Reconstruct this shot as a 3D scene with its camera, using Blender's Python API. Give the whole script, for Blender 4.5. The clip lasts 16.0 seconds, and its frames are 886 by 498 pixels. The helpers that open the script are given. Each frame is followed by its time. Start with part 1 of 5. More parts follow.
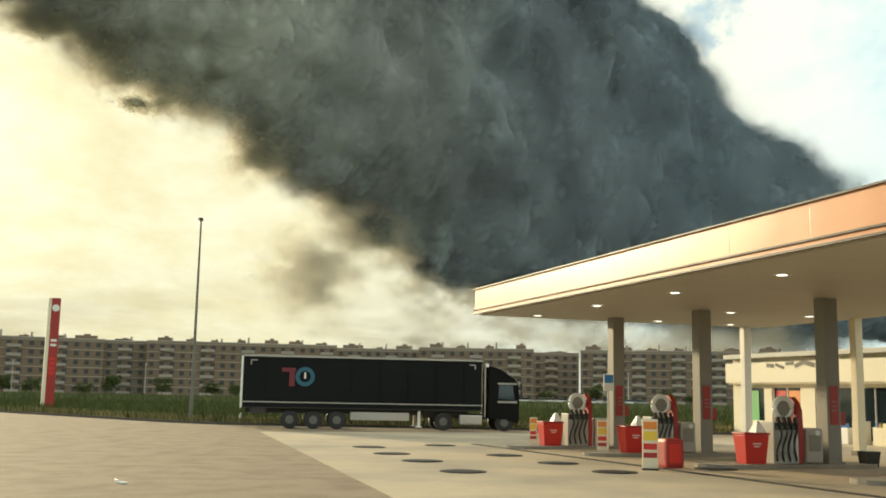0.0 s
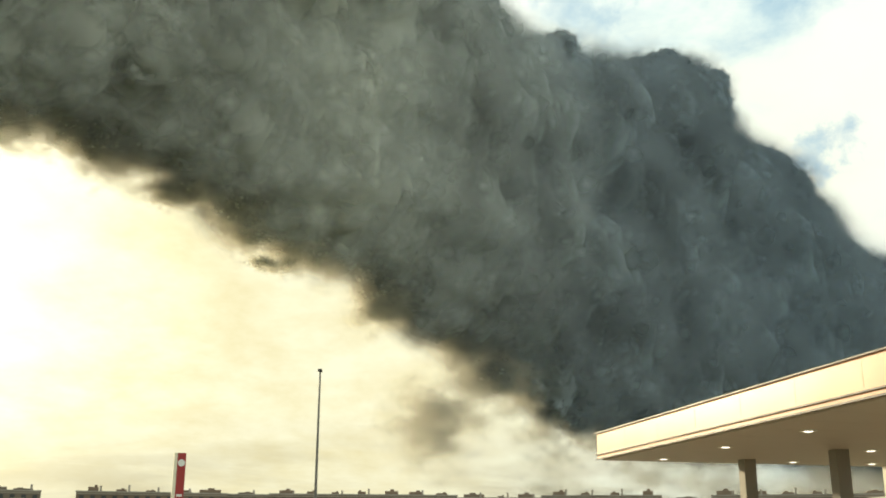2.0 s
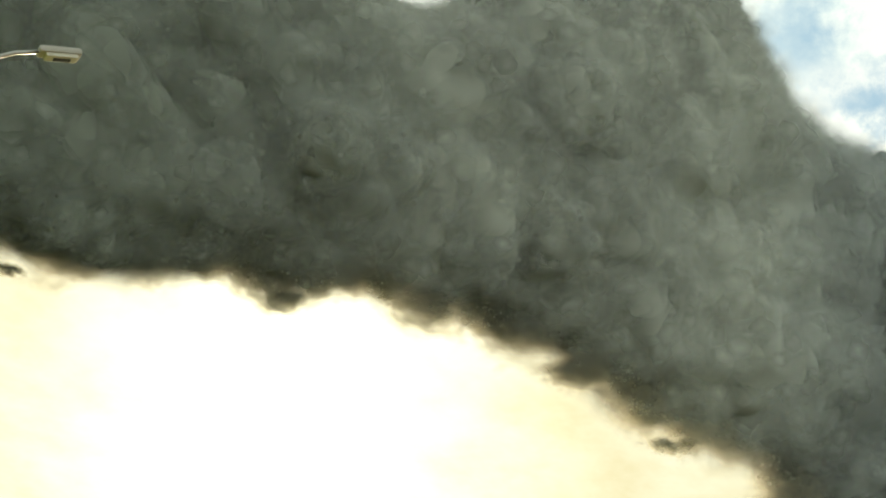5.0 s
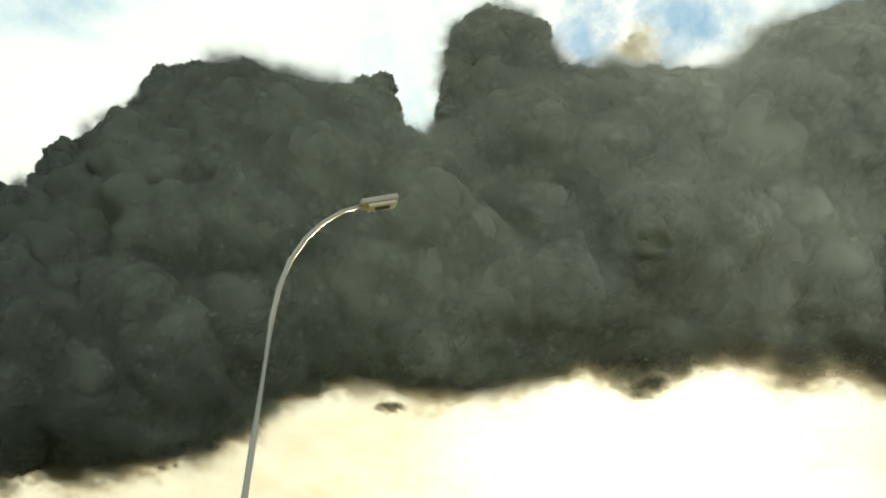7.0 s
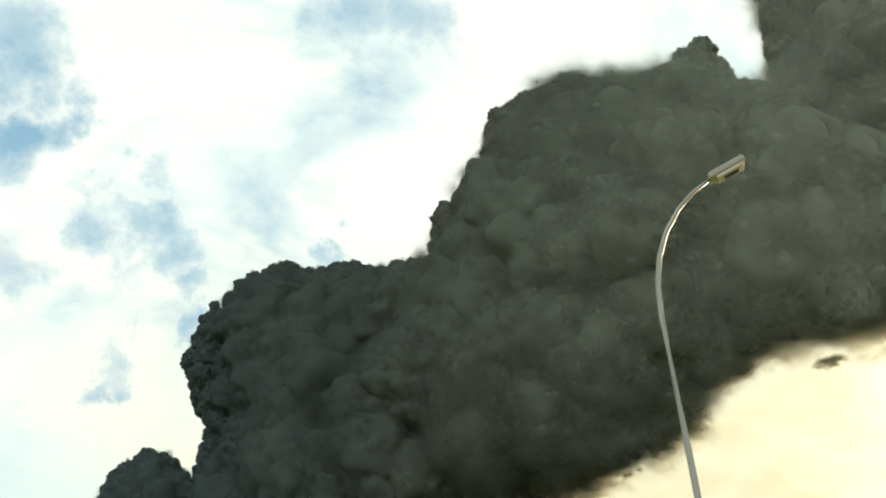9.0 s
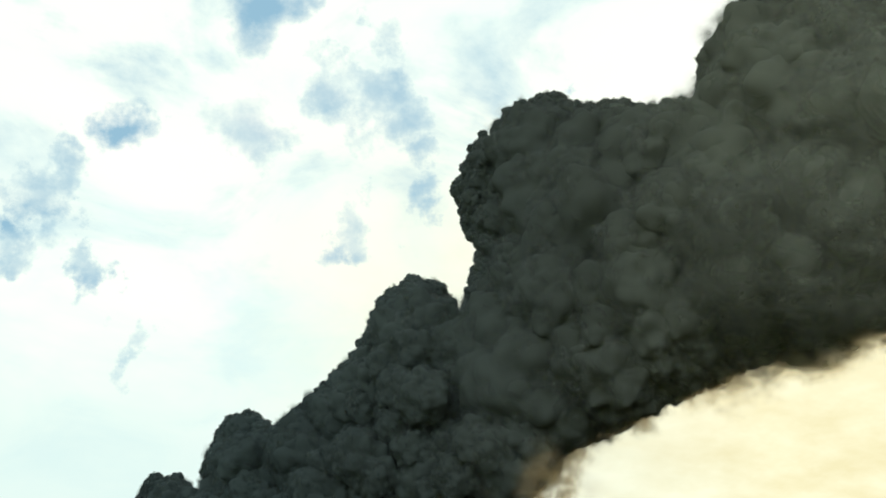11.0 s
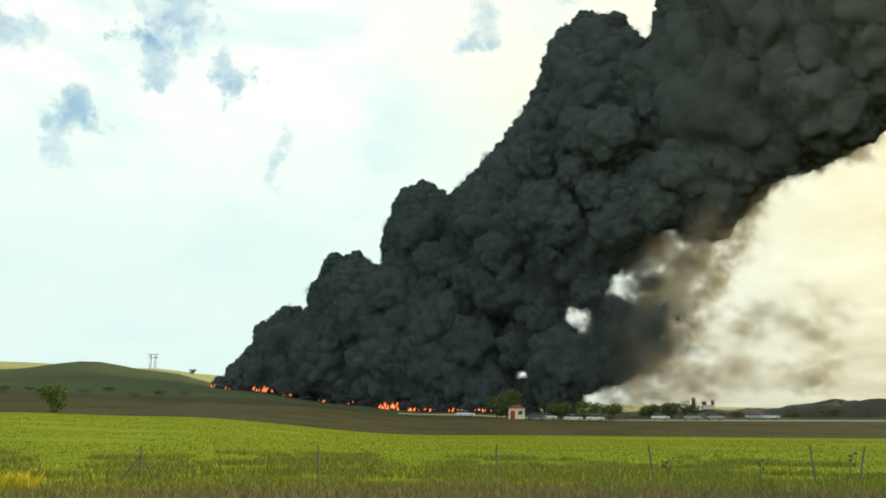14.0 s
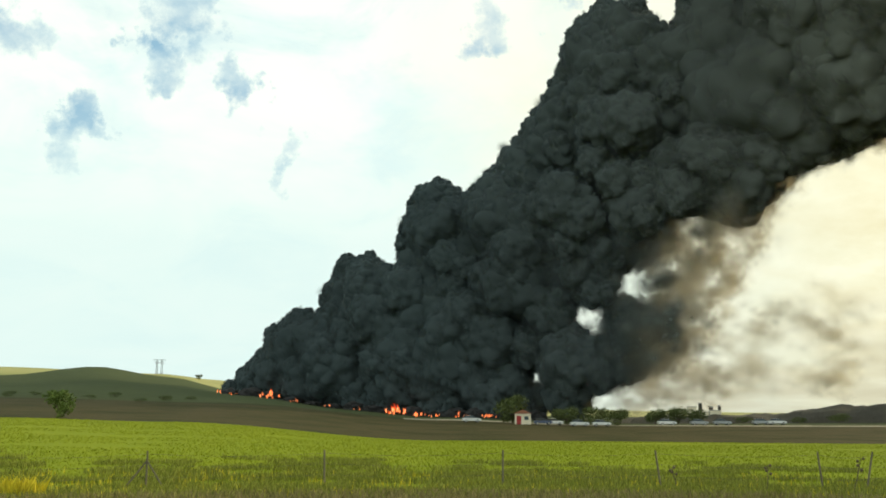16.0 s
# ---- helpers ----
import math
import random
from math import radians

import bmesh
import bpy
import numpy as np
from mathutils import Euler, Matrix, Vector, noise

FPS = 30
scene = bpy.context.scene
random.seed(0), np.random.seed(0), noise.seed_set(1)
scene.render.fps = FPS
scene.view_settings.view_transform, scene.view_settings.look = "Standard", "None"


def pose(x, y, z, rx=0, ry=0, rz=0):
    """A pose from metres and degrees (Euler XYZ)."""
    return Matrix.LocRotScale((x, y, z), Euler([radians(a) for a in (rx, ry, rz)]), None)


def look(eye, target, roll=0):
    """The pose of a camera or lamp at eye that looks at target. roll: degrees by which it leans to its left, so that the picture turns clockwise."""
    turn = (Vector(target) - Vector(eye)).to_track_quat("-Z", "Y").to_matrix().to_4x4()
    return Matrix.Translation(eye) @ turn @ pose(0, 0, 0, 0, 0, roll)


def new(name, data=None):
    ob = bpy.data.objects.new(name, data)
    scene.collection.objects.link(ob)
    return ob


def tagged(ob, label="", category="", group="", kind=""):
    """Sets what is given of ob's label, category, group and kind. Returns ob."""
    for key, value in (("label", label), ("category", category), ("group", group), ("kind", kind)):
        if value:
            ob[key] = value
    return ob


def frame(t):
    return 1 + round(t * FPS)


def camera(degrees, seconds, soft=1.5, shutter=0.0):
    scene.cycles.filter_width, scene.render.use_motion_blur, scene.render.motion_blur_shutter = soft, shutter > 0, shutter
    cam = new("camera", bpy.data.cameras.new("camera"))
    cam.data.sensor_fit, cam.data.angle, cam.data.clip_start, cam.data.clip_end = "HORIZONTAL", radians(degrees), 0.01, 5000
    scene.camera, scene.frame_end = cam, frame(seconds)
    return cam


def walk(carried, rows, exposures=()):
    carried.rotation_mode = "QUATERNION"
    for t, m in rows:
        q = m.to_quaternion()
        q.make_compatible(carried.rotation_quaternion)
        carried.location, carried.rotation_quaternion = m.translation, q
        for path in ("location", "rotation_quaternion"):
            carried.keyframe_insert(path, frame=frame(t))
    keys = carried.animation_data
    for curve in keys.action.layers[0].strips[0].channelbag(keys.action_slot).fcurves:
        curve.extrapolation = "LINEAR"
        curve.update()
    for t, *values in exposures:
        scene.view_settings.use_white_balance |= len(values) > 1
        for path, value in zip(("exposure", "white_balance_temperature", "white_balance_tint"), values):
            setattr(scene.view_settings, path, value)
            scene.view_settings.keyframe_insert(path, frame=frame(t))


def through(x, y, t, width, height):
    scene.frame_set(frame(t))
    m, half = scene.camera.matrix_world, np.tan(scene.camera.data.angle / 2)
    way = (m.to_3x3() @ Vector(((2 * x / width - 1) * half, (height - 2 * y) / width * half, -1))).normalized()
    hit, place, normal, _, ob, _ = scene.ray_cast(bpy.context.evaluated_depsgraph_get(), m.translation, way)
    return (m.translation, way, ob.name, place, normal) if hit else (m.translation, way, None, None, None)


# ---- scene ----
cam = camera(47.0, 16.0, soft=1.8)
EYE = (0.0, 0.0, 2.0)


def aim(yaw, pitch, roll):
    """A camera pose at the eye: yaw to the left, pitch up, roll as look() has it."""
    return pose(*EYE, 0, 0, yaw) @ pose(0, 0, 0, 90 + pitch) @ pose(0, 0, 0, 0, 0, roll)


AIMS = [
    (0.0, -96.23, 8.17, 1.1), (0.5, -96.02, 9.77, 1.2), (1.0, -94.95, 11.87, 1.1), (1.5, -92.99, 13.93, 0.8),
    (2.0, -89.55, 16.21, 0.3), (2.5, -86.27, 18.16, -0.5), (3.0, -82.40, 20.25, -1.2), (3.2, -81.0, 20.95, -1.3),
    (4.2, -72.2, 23.6, 3.6),
    (5.3, -63.5, 25.0, 8.0), (5.5, -61.27, 25.32, 8.0), (6.0, -55.34, 26.24, 6.76), (6.5, -49.87, 27.12, 5.35),
    (7.0, -45.48, 27.84, 3.99), (7.5, -40.13, 28.15, 2.1), (8.0, -33.4, 28.18, -0.36), (8.5, -27.91, 28.39, -2.7),
    (9.0, -22.74, 28.47, -5.2), (9.2, -21.0, 28.3, -5.4), (10.2, -13.2, 25.4, -2.4), (11.3, -6.91, 19.98, 2.1),
    (11.5, -5.69, 19.02, 1.8), (12.0, -3.56, 16.06, 0.9), (12.5, -1.97, 13.15, 0.2), (13.0, -0.6, 10.85, 0.1),
    (13.5, -0.46, 9.46, 0.05), (14.0, -0.52, 9.41, 0.0), (14.5, 0.0, 9.35, 0.0), (15.0, -0.22, 9.56, 0.0),
    (15.5, -0.17, 9.65, 0.0), (16.0, -0.18, 9.70, 0.0)]
walk(cam, [(t, aim(y, p, r)) for t, y, p, r in AIMS], [(0.0, 0.06, 6600, 4), (16.0, 0.06, 6600, 4)])

# ---- light ----
SUN_AZ, SUN_EL = 58.0, 13.0


def toward(az, el):
    """A unit vector: az degrees to the right of +y, el degrees up."""
    a, e = radians(az), radians(el)
    return Vector((math.sin(a) * math.cos(e), math.cos(a) * math.cos(e), math.sin(e)))


SUN_DIR = toward(SUN_AZ, SUN_EL)
sun = new("sun", bpy.data.lights.new("sun", "SUN"))
sun.data.energy, sun.data.angle, sun.data.color = 4.4, radians(3.0), (1.0, 0.80, 0.52)
sun.matrix_world = look((0, 0, 300), Vector((0, 0, 300)) - SUN_DIR)


def node(tree, kind, **values):
    n = tree.nodes.new(kind)
    for key, value in values.items():
        if key in n.inputs:
            n.inputs[key].default_value = value
    return n


def math_node(tree, op, a, b=None, c=None, clamp=False):
    n = tree.nodes.new("ShaderNodeMath")
    n.operation, n.use_clamp = op, clamp
    for i, v in enumerate((a, b, c)):
        if v is None:
            continue
        if isinstance(v, (int, float)):
            n.inputs[i].default_value = v
        else:
            tree.links.new(v, n.inputs[i])
    return n.outputs[0]


def mixed(tree, fac, a, b, mode="MIX"):
    n = tree.nodes.new("ShaderNodeMix")
    n.data_type, n.blend_type = "RGBA", mode
    for i, v in ((0, fac), (6, a), (7, b)):
        if isinstance(v, (int, float)):
            n.inputs[i].default_value = v
        elif isinstance(v, tuple):
            n.inputs[i].default_value = (*v, 1) if len(v) == 3 else v
        else:
            tree.links.new(v, n.inputs[i])
    return n.outputs[2]


def ramp(tree, fac, stops):
    n = tree.nodes.new("ShaderNodeValToRGB")
    tree.links.new(fac, n.inputs[0])
    els = n.color_ramp.elements
    while len(els) < len(stops):
        els.new(0.5)
    for e, (p, c) in zip(els, stops):
        e.position = p
        e.color = (c, c, c, 1) if isinstance(c, (int, float)) else (*c, 1)
    return n.outputs[0]


# blue gaps: bearing, height and size in degrees
GAPS = ((-15.6, 21.8, 1.6), (-16.6, 19.2, 1.0), (-20.1, 15.1, 1.0), (-9.2, 15.1, 1.0), (-12.1, 19.7, 0.9), (2.4, 22.4, 1.0), (-23.6, 20.5, 1.4),
        (7.4, 23.0, 1.1), (-10.2, 25.9, 1.5), (-14.2, 22.9, 1.3), (-3.2, 27.2, 1.8), (4.5, 28.2, 1.7), (6.5, 25.8, 1.3), (-3.3, 34.4, 1.8), (3.1, 30.2, 1.5),
        (17.5, 41.2, 2.4), (22.5, 40.6, 2.2), (-4.8, 39.0, 2.2), (17.8, 28.8, 0.9), (54.3, 39.8, 2.0), (62.4, 39.6, 2.2), (87.4, 37.0, 2.4),
        (91.0, 33.0, 1.7), (98.6, 31.0, 2.2), (111.4, 19.0, 1.3))


def make_world():
    """A low evening sun behind thin high cloud, with blue gaps."""
    w = bpy.data.worlds.new("sky")
    w.use_nodes = True
    t = w.node_tree
    t.nodes.clear()
    out = t.nodes.new("ShaderNodeOutputWorld")
    bg = t.nodes.new("ShaderNodeBackground")
    sky = t.nodes.new("ShaderNodeTexSky")
    sky.sky_type, sky.sun_disc = "NISHITA", False
    sky.sun_elevation, sky.sun_rotation = radians(SUN_EL), radians(SUN_AZ)
    co = t.nodes.new("ShaderNodeTexCoord")
    sep = t.nodes.new("ShaderNodeSeparateXYZ")
    t.links.new(co.outputs["Generated"], sep.inputs[0])
    up = math_node(t, "MAXIMUM", sep.outputs[2], 0.0)
    deep = math_node(t, "ADD", up, 0.30)
    comb = t.nodes.new("ShaderNodeCombineXYZ")
    t.links.new(math_node(t, "DIVIDE", sep.outputs[0], deep), comb.inputs[0])
    t.links.new(math_node(t, "DIVIDE", sep.outputs[1], deep), comb.inputs[1])
    big = node(t, "ShaderNodeTexNoise", Scale=3.3, Detail=8.0, Roughness=0.57, Distortion=0.5)
    t.links.new(comb.outputs[0], big.inputs["Vector"])
    fine = node(t, "ShaderNodeTexNoise", Scale=6.0, Detail=6.0, Roughness=0.6)
    t.links.new(comb.outputs[0], fine.inputs["Vector"])
    thick = math_node(t, "ADD", big.outputs[0], math_node(t, "MULTIPLY_ADD", fine.outputs[0], 0.34, -0.17))
    thin = ramp(t, thick, [(0.33, 1.0), (0.49, 0.0)])
    # ragged blue gaps in the cloud
    warp = node(t, "ShaderNodeTexNoise", Scale=9.0, Detail=7.0, Roughness=0.62)
    t.links.new(co.outputs["Generated"], warp.inputs["Vector"])
    vm = t.nodes.new("ShaderNodeVectorMath")
    vm.operation = "MULTIPLY_ADD"
    t.links.new(warp.outputs["Color"], vm.inputs[0])
    vm.inputs[1].default_value, vm.inputs[2].default_value = (0.24, 0.24, 0.24), (-0.12, -0.12, -0.12)
    bent = t.nodes.new("ShaderNodeVectorMath")
    bent.operation = "ADD"
    t.links.new(co.outputs["Generated"], bent.inputs[0])
    t.links.new(vm.outputs[0], bent.inputs[1])
    unit = t.nodes.new("ShaderNodeVectorMath")
    unit.operation = "NORMALIZE"
    t.links.new(bent.outputs[0], unit.inputs[0])
    gap = math_node(t, "MULTIPLY", thin, ramp(t, up, [(0.30, 0.12), (0.48, 0.75)]))
    for az, el, size in GAPS:
        dn = t.nodes.new("ShaderNodeVectorMath")
        dn.operation = "DOT_PRODUCT"
        t.links.new(unit.outputs[0], dn.inputs[0])
        dn.inputs[1].default_value = toward(az, el)
        lo, hi = math.cos(radians(1.45 * size)), math.cos(radians(0.3 * size))
        gap = math_node(t, "MAXIMUM", gap, math_node(t, "MULTIPLY_ADD", dn.outputs["Value"], 1 / (hi - lo), -lo / (hi - lo), clamp=True))
    torn = ramp(t, fine.outputs[0], [(0.32, 1.1), (0.70, 0.35)])
    gap = math_node(t, "MULTIPLY", gap, torn, clamp=True)
    cover = math_node(t, "SUBTRACT", 1.0, gap, clamp=True)
    dot = t.nodes.new("ShaderNodeVectorMath")
    dot.operation = "DOT_PRODUCT"
    t.links.new(co.outputs["Generated"], dot.inputs[0])
    dot.inputs[1].default_value = SUN_DIR
    near = math_node(t, "MAXIMUM", dot.outputs["Value"], 0.0)
    wide = math_node(t, "MULTIPLY", ramp(t, near, [(0.50, 0.0), (0.86, 1.0)]), ramp(t, sep.outputs[2], [(0.30, 1.0), (0.50, 0.0)]))
    tight = math_node(t, "POWER", near, 60.0)
    # the blue of the gaps
    blue = mixed(t, 1.0, sky.outputs[0], (0.075, 0.075, 0.075), "MULTIPLY")
    blue = mixed(t, 0.8, blue, (0.36, 0.60, 0.80))
    # clouds: white away from the sun, creamy yellow towards it
    tone = ramp(t, big.outputs[0], [(0.30, (0.80, 0.96, 0.97)), (0.50, (0.97, 1.04, 0.98)), (0.62, (1.05, 1.06, 1.0))])
    warm = ramp(t, fine.outputs[0], [(0.3, (0.90, 0.80, 0.50)), (0.65, (1.04, 0.98, 0.72))])
    cloud = mixed(t, wide, tone, warm)
    cover2 = math_node(t, "ADD", cover, math_node(t, "MULTIPLY", wide, 0.6), clamp=True)
    col = mixed(t, cover2, blue, cloud)
    # thin pale haze low down, dull and streaky below the sun
    low = ramp(t, up, [(0.0, 0.9), (0.17, 0.75), (0.30, 0.0)])
    col = mixed(t, math_node(t, "MULTIPLY", low, math_node(t, "SUBTRACT", 1.0, wide)), col, (0.74, 0.90, 0.90))
    flat = t.nodes.new("ShaderNodeVectorMath")
    flat.operation = "MULTIPLY"
    t.links.new(co.outputs["Generated"], flat.inputs[0])
    flat.inputs[1].default_value = (5.0, 5.0, 34.0)
    streak = node(t, "ShaderNodeTexNoise", Scale=1.0, Detail=6.0, Roughness=0.55, Distortion=0.4)
    t.links.new(flat.outputs[0], streak.inputs["Vector"])
    veil = math_node(t, "MULTIPLY", ramp(t, up, [(0.0, 0.85), (0.05, 0.65), (0.125, 0.0)]), ramp(t, near, [(0.45, 0.0), (0.72, 1.0)]))
    veil = math_node(t, "MULTIPLY", veil, ramp(t, streak.outputs[0], [(0.36, 1.0), (0.62, 0.25)]))
    col = mixed(t, veil, col, (0.50, 0.44, 0.30))
    col = mixed(t, tight, col, (1.3, 1.15, 0.75), "ADD")
    t.links.new(col, bg.inputs[0])
    bg.inputs[1].default_value = 1.0
    t.links.new(bg.outputs[0], out.inputs[0])
    scene.world = w


make_world()

# ---- materials ----
MATS = {}


def material(name, color, rough=0.8, metal=0.0, shine=0.5, grain=None, vary=0.25, bump=0.0, dirt=None, emit=0.0, coat=0.0):
    """Principled material: base colour with two scales of variation (grain, stains) and a little relief.
    grain: feature size in metres; dirt: colour of large stains."""
    if name in MATS:
        return MATS[name]
    m = bpy.data.materials.new(name)
    m.use_nodes = True
    t = m.node_tree
    b = t.nodes["Principled BSDF"]
    b.inputs["Roughness"].default_value, b.inputs["Metallic"].default_value = rough, metal
    b.inputs["Coat Weight"].default_value, b.inputs["Specular IOR Level"].default_value = coat, shine
    col = (*color, 1)
    if grain:
        co = t.nodes.new("ShaderNodeTexCoord")
        n1 = node(t, "ShaderNodeTexNoise", Scale=1.0 / grain, Detail=6.0, Roughness=0.65)
        n2 = node(t, "ShaderNodeTexNoise", Scale=0.11 / grain, Detail=4.0)
        for n in (n1, n2):
            t.links.new(co.outputs["Object"], n.inputs["Vector"])
        lo = tuple(c * (1 - vary) for c in color)
        hi = tuple(min(1, c * (1 + vary)) for c in color)
        c1 = mixed(t, n1.outputs[0], lo, hi)
        d = dirt or tuple(c * (1 - vary) for c in color)
        f = ramp(t, n2.outputs[0], [(0.42, 0.0), (0.68, 0.75)])
        out = mixed(t, f, c1, d)
        t.links.new(out, b.inputs["Base Color"])
        r = math_node(t, "MULTIPLY_ADD", n1.outputs[0], 0.25, rough - 0.12, clamp=True)
        t.links.new(r, b.inputs["Roughness"])
        if bump:
            bp = node(t, "ShaderNodeBump", Strength=bump, Distance=grain * 0.3)
            t.links.new(n1.outputs[0], bp.inputs["Height"])
            t.links.new(bp.outputs[0], b.inputs["Normal"])
    else:
        b.inputs["Base Color"].default_value = col
    if emit:
        b.inputs["Emission Color"].default_value = col
        b.inputs["Emission Strength"].default_value = emit
    MATS[name] = m
    return m


def glass(name, color=(0.02, 0.03, 0.035), rough=0.05):
    m = material(name, color, rough)
    m.node_tree.nodes["Principled BSDF"].inputs["Specular IOR Level"].default_value = 0.8
    return m


# ---- mesh helpers ----
def link_mesh(name, bm, mats, smooth=False):
    me = bpy.data.meshes.new(name)
    bm.to_mesh(me)
    bm.free()
    for m in (mats if isinstance(mats, (list, tuple)) else [mats]):
        me.materials.append(m)
    if smooth:
        for p in me.polygons:
            p.use_smooth = True
    return new(name, me)


def part(name, bm, mat, parent, label="", smooth=False):
    ob = link_mesh(name, bm, mat, smooth)
    ob.parent = parent
    if label:
        ob["label"] = label
    return ob


def thing(name, m, label, category, group="", kind=""):
    ob = new(name)
    ob.matrix_basis = m
    return tagged(ob, label, category, group, kind)


def box(bm, size, at, bevel=0.0, m=None, mat=0):
    """A box of that size centred at a point, edges bevelled."""
    r = bmesh.ops.create_cube(bm, size=1.0)
    vs = r["verts"]
    bmesh.ops.scale(bm, vec=size, verts=vs)
    if bevel:
        es = list({e for v in vs for e in v.link_edges})
        rb = bmesh.ops.bevel(bm, geom=es, offset=bevel, segments=2, affect="EDGES", profile=0.7)
        vs = list({v for f in rb["faces"] for v in f.verts} | {v for v in vs if v.is_valid})
    mm = Matrix.Translation(at) @ (m or Matrix())
    bmesh.ops.transform(bm, matrix=mm, verts=vs)
    for f in {f for v in vs for f in v.link_faces}:
        f.material_index = mat
    return vs


def tube(bm, a, b, r1, r2=None, n=12, cap=True):
    """A round bar from a to b."""
    a, b = Vector(a), Vector(b)
    d = b - a
    r = bmesh.ops.create_cone(bm, cap_ends=cap, segments=n, radius1=r1, radius2=r1 if r2 is None else r2, depth=d.length)
    m = Matrix.Translation((a + b) / 2) @ d.to_track_quat("Z", "Y").to_matrix().to_4x4()
    bmesh.ops.transform(bm, matrix=m, verts=r["verts"])
    return r["verts"]


def prism(bm, outline, z0, z1, m=None):
    """An upright prism over an outline of (x, y)."""
    lo = [bm.verts.new((x, y, z0)) for x, y in outline]
    hi = [bm.verts.new((x, y, z1)) for x, y in outline]
    n = len(outline)
    fs = [bm.faces.new(lo[::-1]), bm.faces.new(hi)]
    for i in range(n):
        fs.append(bm.faces.new((lo[i], lo[(i + 1) % n], hi[(i + 1) % n], hi[i])))
    if m:
        bmesh.ops.transform(bm, matrix=m, verts=lo + hi)
    bmesh.ops.recalc_face_normals(bm, faces=fs)
    return lo + hi


def sweep(bm, pts, radii, n=10):
    """A tube along points with changing radius."""
    rings = []
    for i, p in enumerate(pts):
        p = Vector(p)
        d = Vector(pts[min(i + 1, len(pts) - 1)]) - Vector(pts[max(i - 1, 0)])
        q = d.to_track_quat("Z", "Y")
        rings.append([bm.verts.new(p + q @ Vector((radii[i] * math.cos(a), radii[i] * math.sin(a), 0)))
                      for a in (2 * math.pi * k / n for k in range(n))])
    for r1, r2 in zip(rings, rings[1:]):
        for k in range(n):
            bm.faces.new((r1[k], r1[(k + 1) % n], r2[(k + 1) % n], r2[k]))
    bm.faces.new(rings[0][::-1])
    bm.faces.new(rings[-1])


def at_az(az, d, z=0.0):
    a = radians(az)
    return Vector((d * math.sin(a), d * math.cos(a), z))


M_CONCRETE = material("forecourt_concrete", (0.50, 0.40, 0.265), 0.75, grain=0.5, vary=0.18, bump=0.2, dirt=(0.27, 0.23, 0.18))
M_ASPHALT = material("worn_asphalt", (0.27, 0.205, 0.13), 0.85, grain=0.12, vary=0.3, bump=0.4, dirt=(0.18, 0.125, 0.075))
M_KERB = material("kerb_concrete", (0.30, 0.27, 0.22), 0.85, grain=0.2, vary=0.25, bump=0.4)
# kerbstones near black: the shadow along the road side is put into their colour
M_DARKKERB = material("shaded_kerbstone", (0.085, 0.075, 0.06), 0.9, grain=0.25, vary=0.3, bump=0.4)
M_GREEN = material("young_crop", (0.200, 0.240, 0.014), 0.9, shine=0.03, grain=0.9, vary=0.3, bump=0.5, dirt=(0.168, 0.214, 0.014))
M_BROWN = material("ploughed_earth", (0.066, 0.058, 0.028), 0.95, shine=0.03, grain=1.2, vary=0.35, bump=0.6, dirt=(0.032, 0.038, 0.013))
M_SCRUB = material("scrub_hill", (0.066, 0.080, 0.036), 0.95, shine=0.03, grain=6.0, vary=0.4, bump=0.4, dirt=(0.048, 0.062, 0.028))
M_YELLOW = material("dry_hill", (0.35, 0.33, 0.14), 0.95, shine=0.03, grain=8.0, vary=0.25, dirt=(0.22, 0.24, 0.09))
M_VERGE = material("verge_soil", (0.13, 0.14, 0.045), 0.95, shine=0.03, grain=0.8, vary=0.4, bump=0.6, dirt=(0.17, 0.13, 0.06))
M_FAR = material("far_waste_ground", (0.16, 0.16, 0.10), 0.95, shine=0.03, grain=5.0, vary=0.3, dirt=(0.11, 0.13, 0.06))

# ---- ground ----
def lerp_table(x, table):
    if x <= table[0][0]:
        return table[0][1]
    for (a, u), (b, v) in zip(table, table[1:]):
        if x <= b:
            k = (x - a) / (b - a)
            k = k * k * (3 - 2 * k)
            return u + (v - u) * k
    return table[-1][1]


# elevation in degrees, as seen from the roadside, of the land at a few distances
FIELD_EDGE = [(-60, 0.3), (-23, 0.29), (-15, 0.08), (0, -0.95), (23, -1.05), (60, -0.7)]
EARTH_EDGE = [(-60, 1.2), (-23, 1.3), (-12, 1.1), (0, 0.2), (9, -0.12), (23, -0.15), (60, -0.2)]
MOUND_TOP = [(-60, 1.6), (-30, 1.9), (-23, 2.5), (-18.5, 3.05), (-15, 2.55), (-11, 1.75), (-5, 0.9), (0, 0.5), (12, 0.35), (23, 0.6), (60, 0.2)]
DRY_TOP = [(-60, 2.2), (-23, 2.86), (-15.3, 2.62), (-12, 2.3), (-8, 1.75), (0, 0.8), (23, 0.5), (60, 0.3)]
RINGS = [0.5, 6, 12, 18, 24, 30, 36, 42, 50, 60, 75, 90, 110, 130, 150, 170, 200, 225, 250, 275, 300, 330, 360, 400, 450, 500, 560, 620,
         700, 800, 950, 1100, 1300, 1500, 1800, 2300, 3000, 4600]


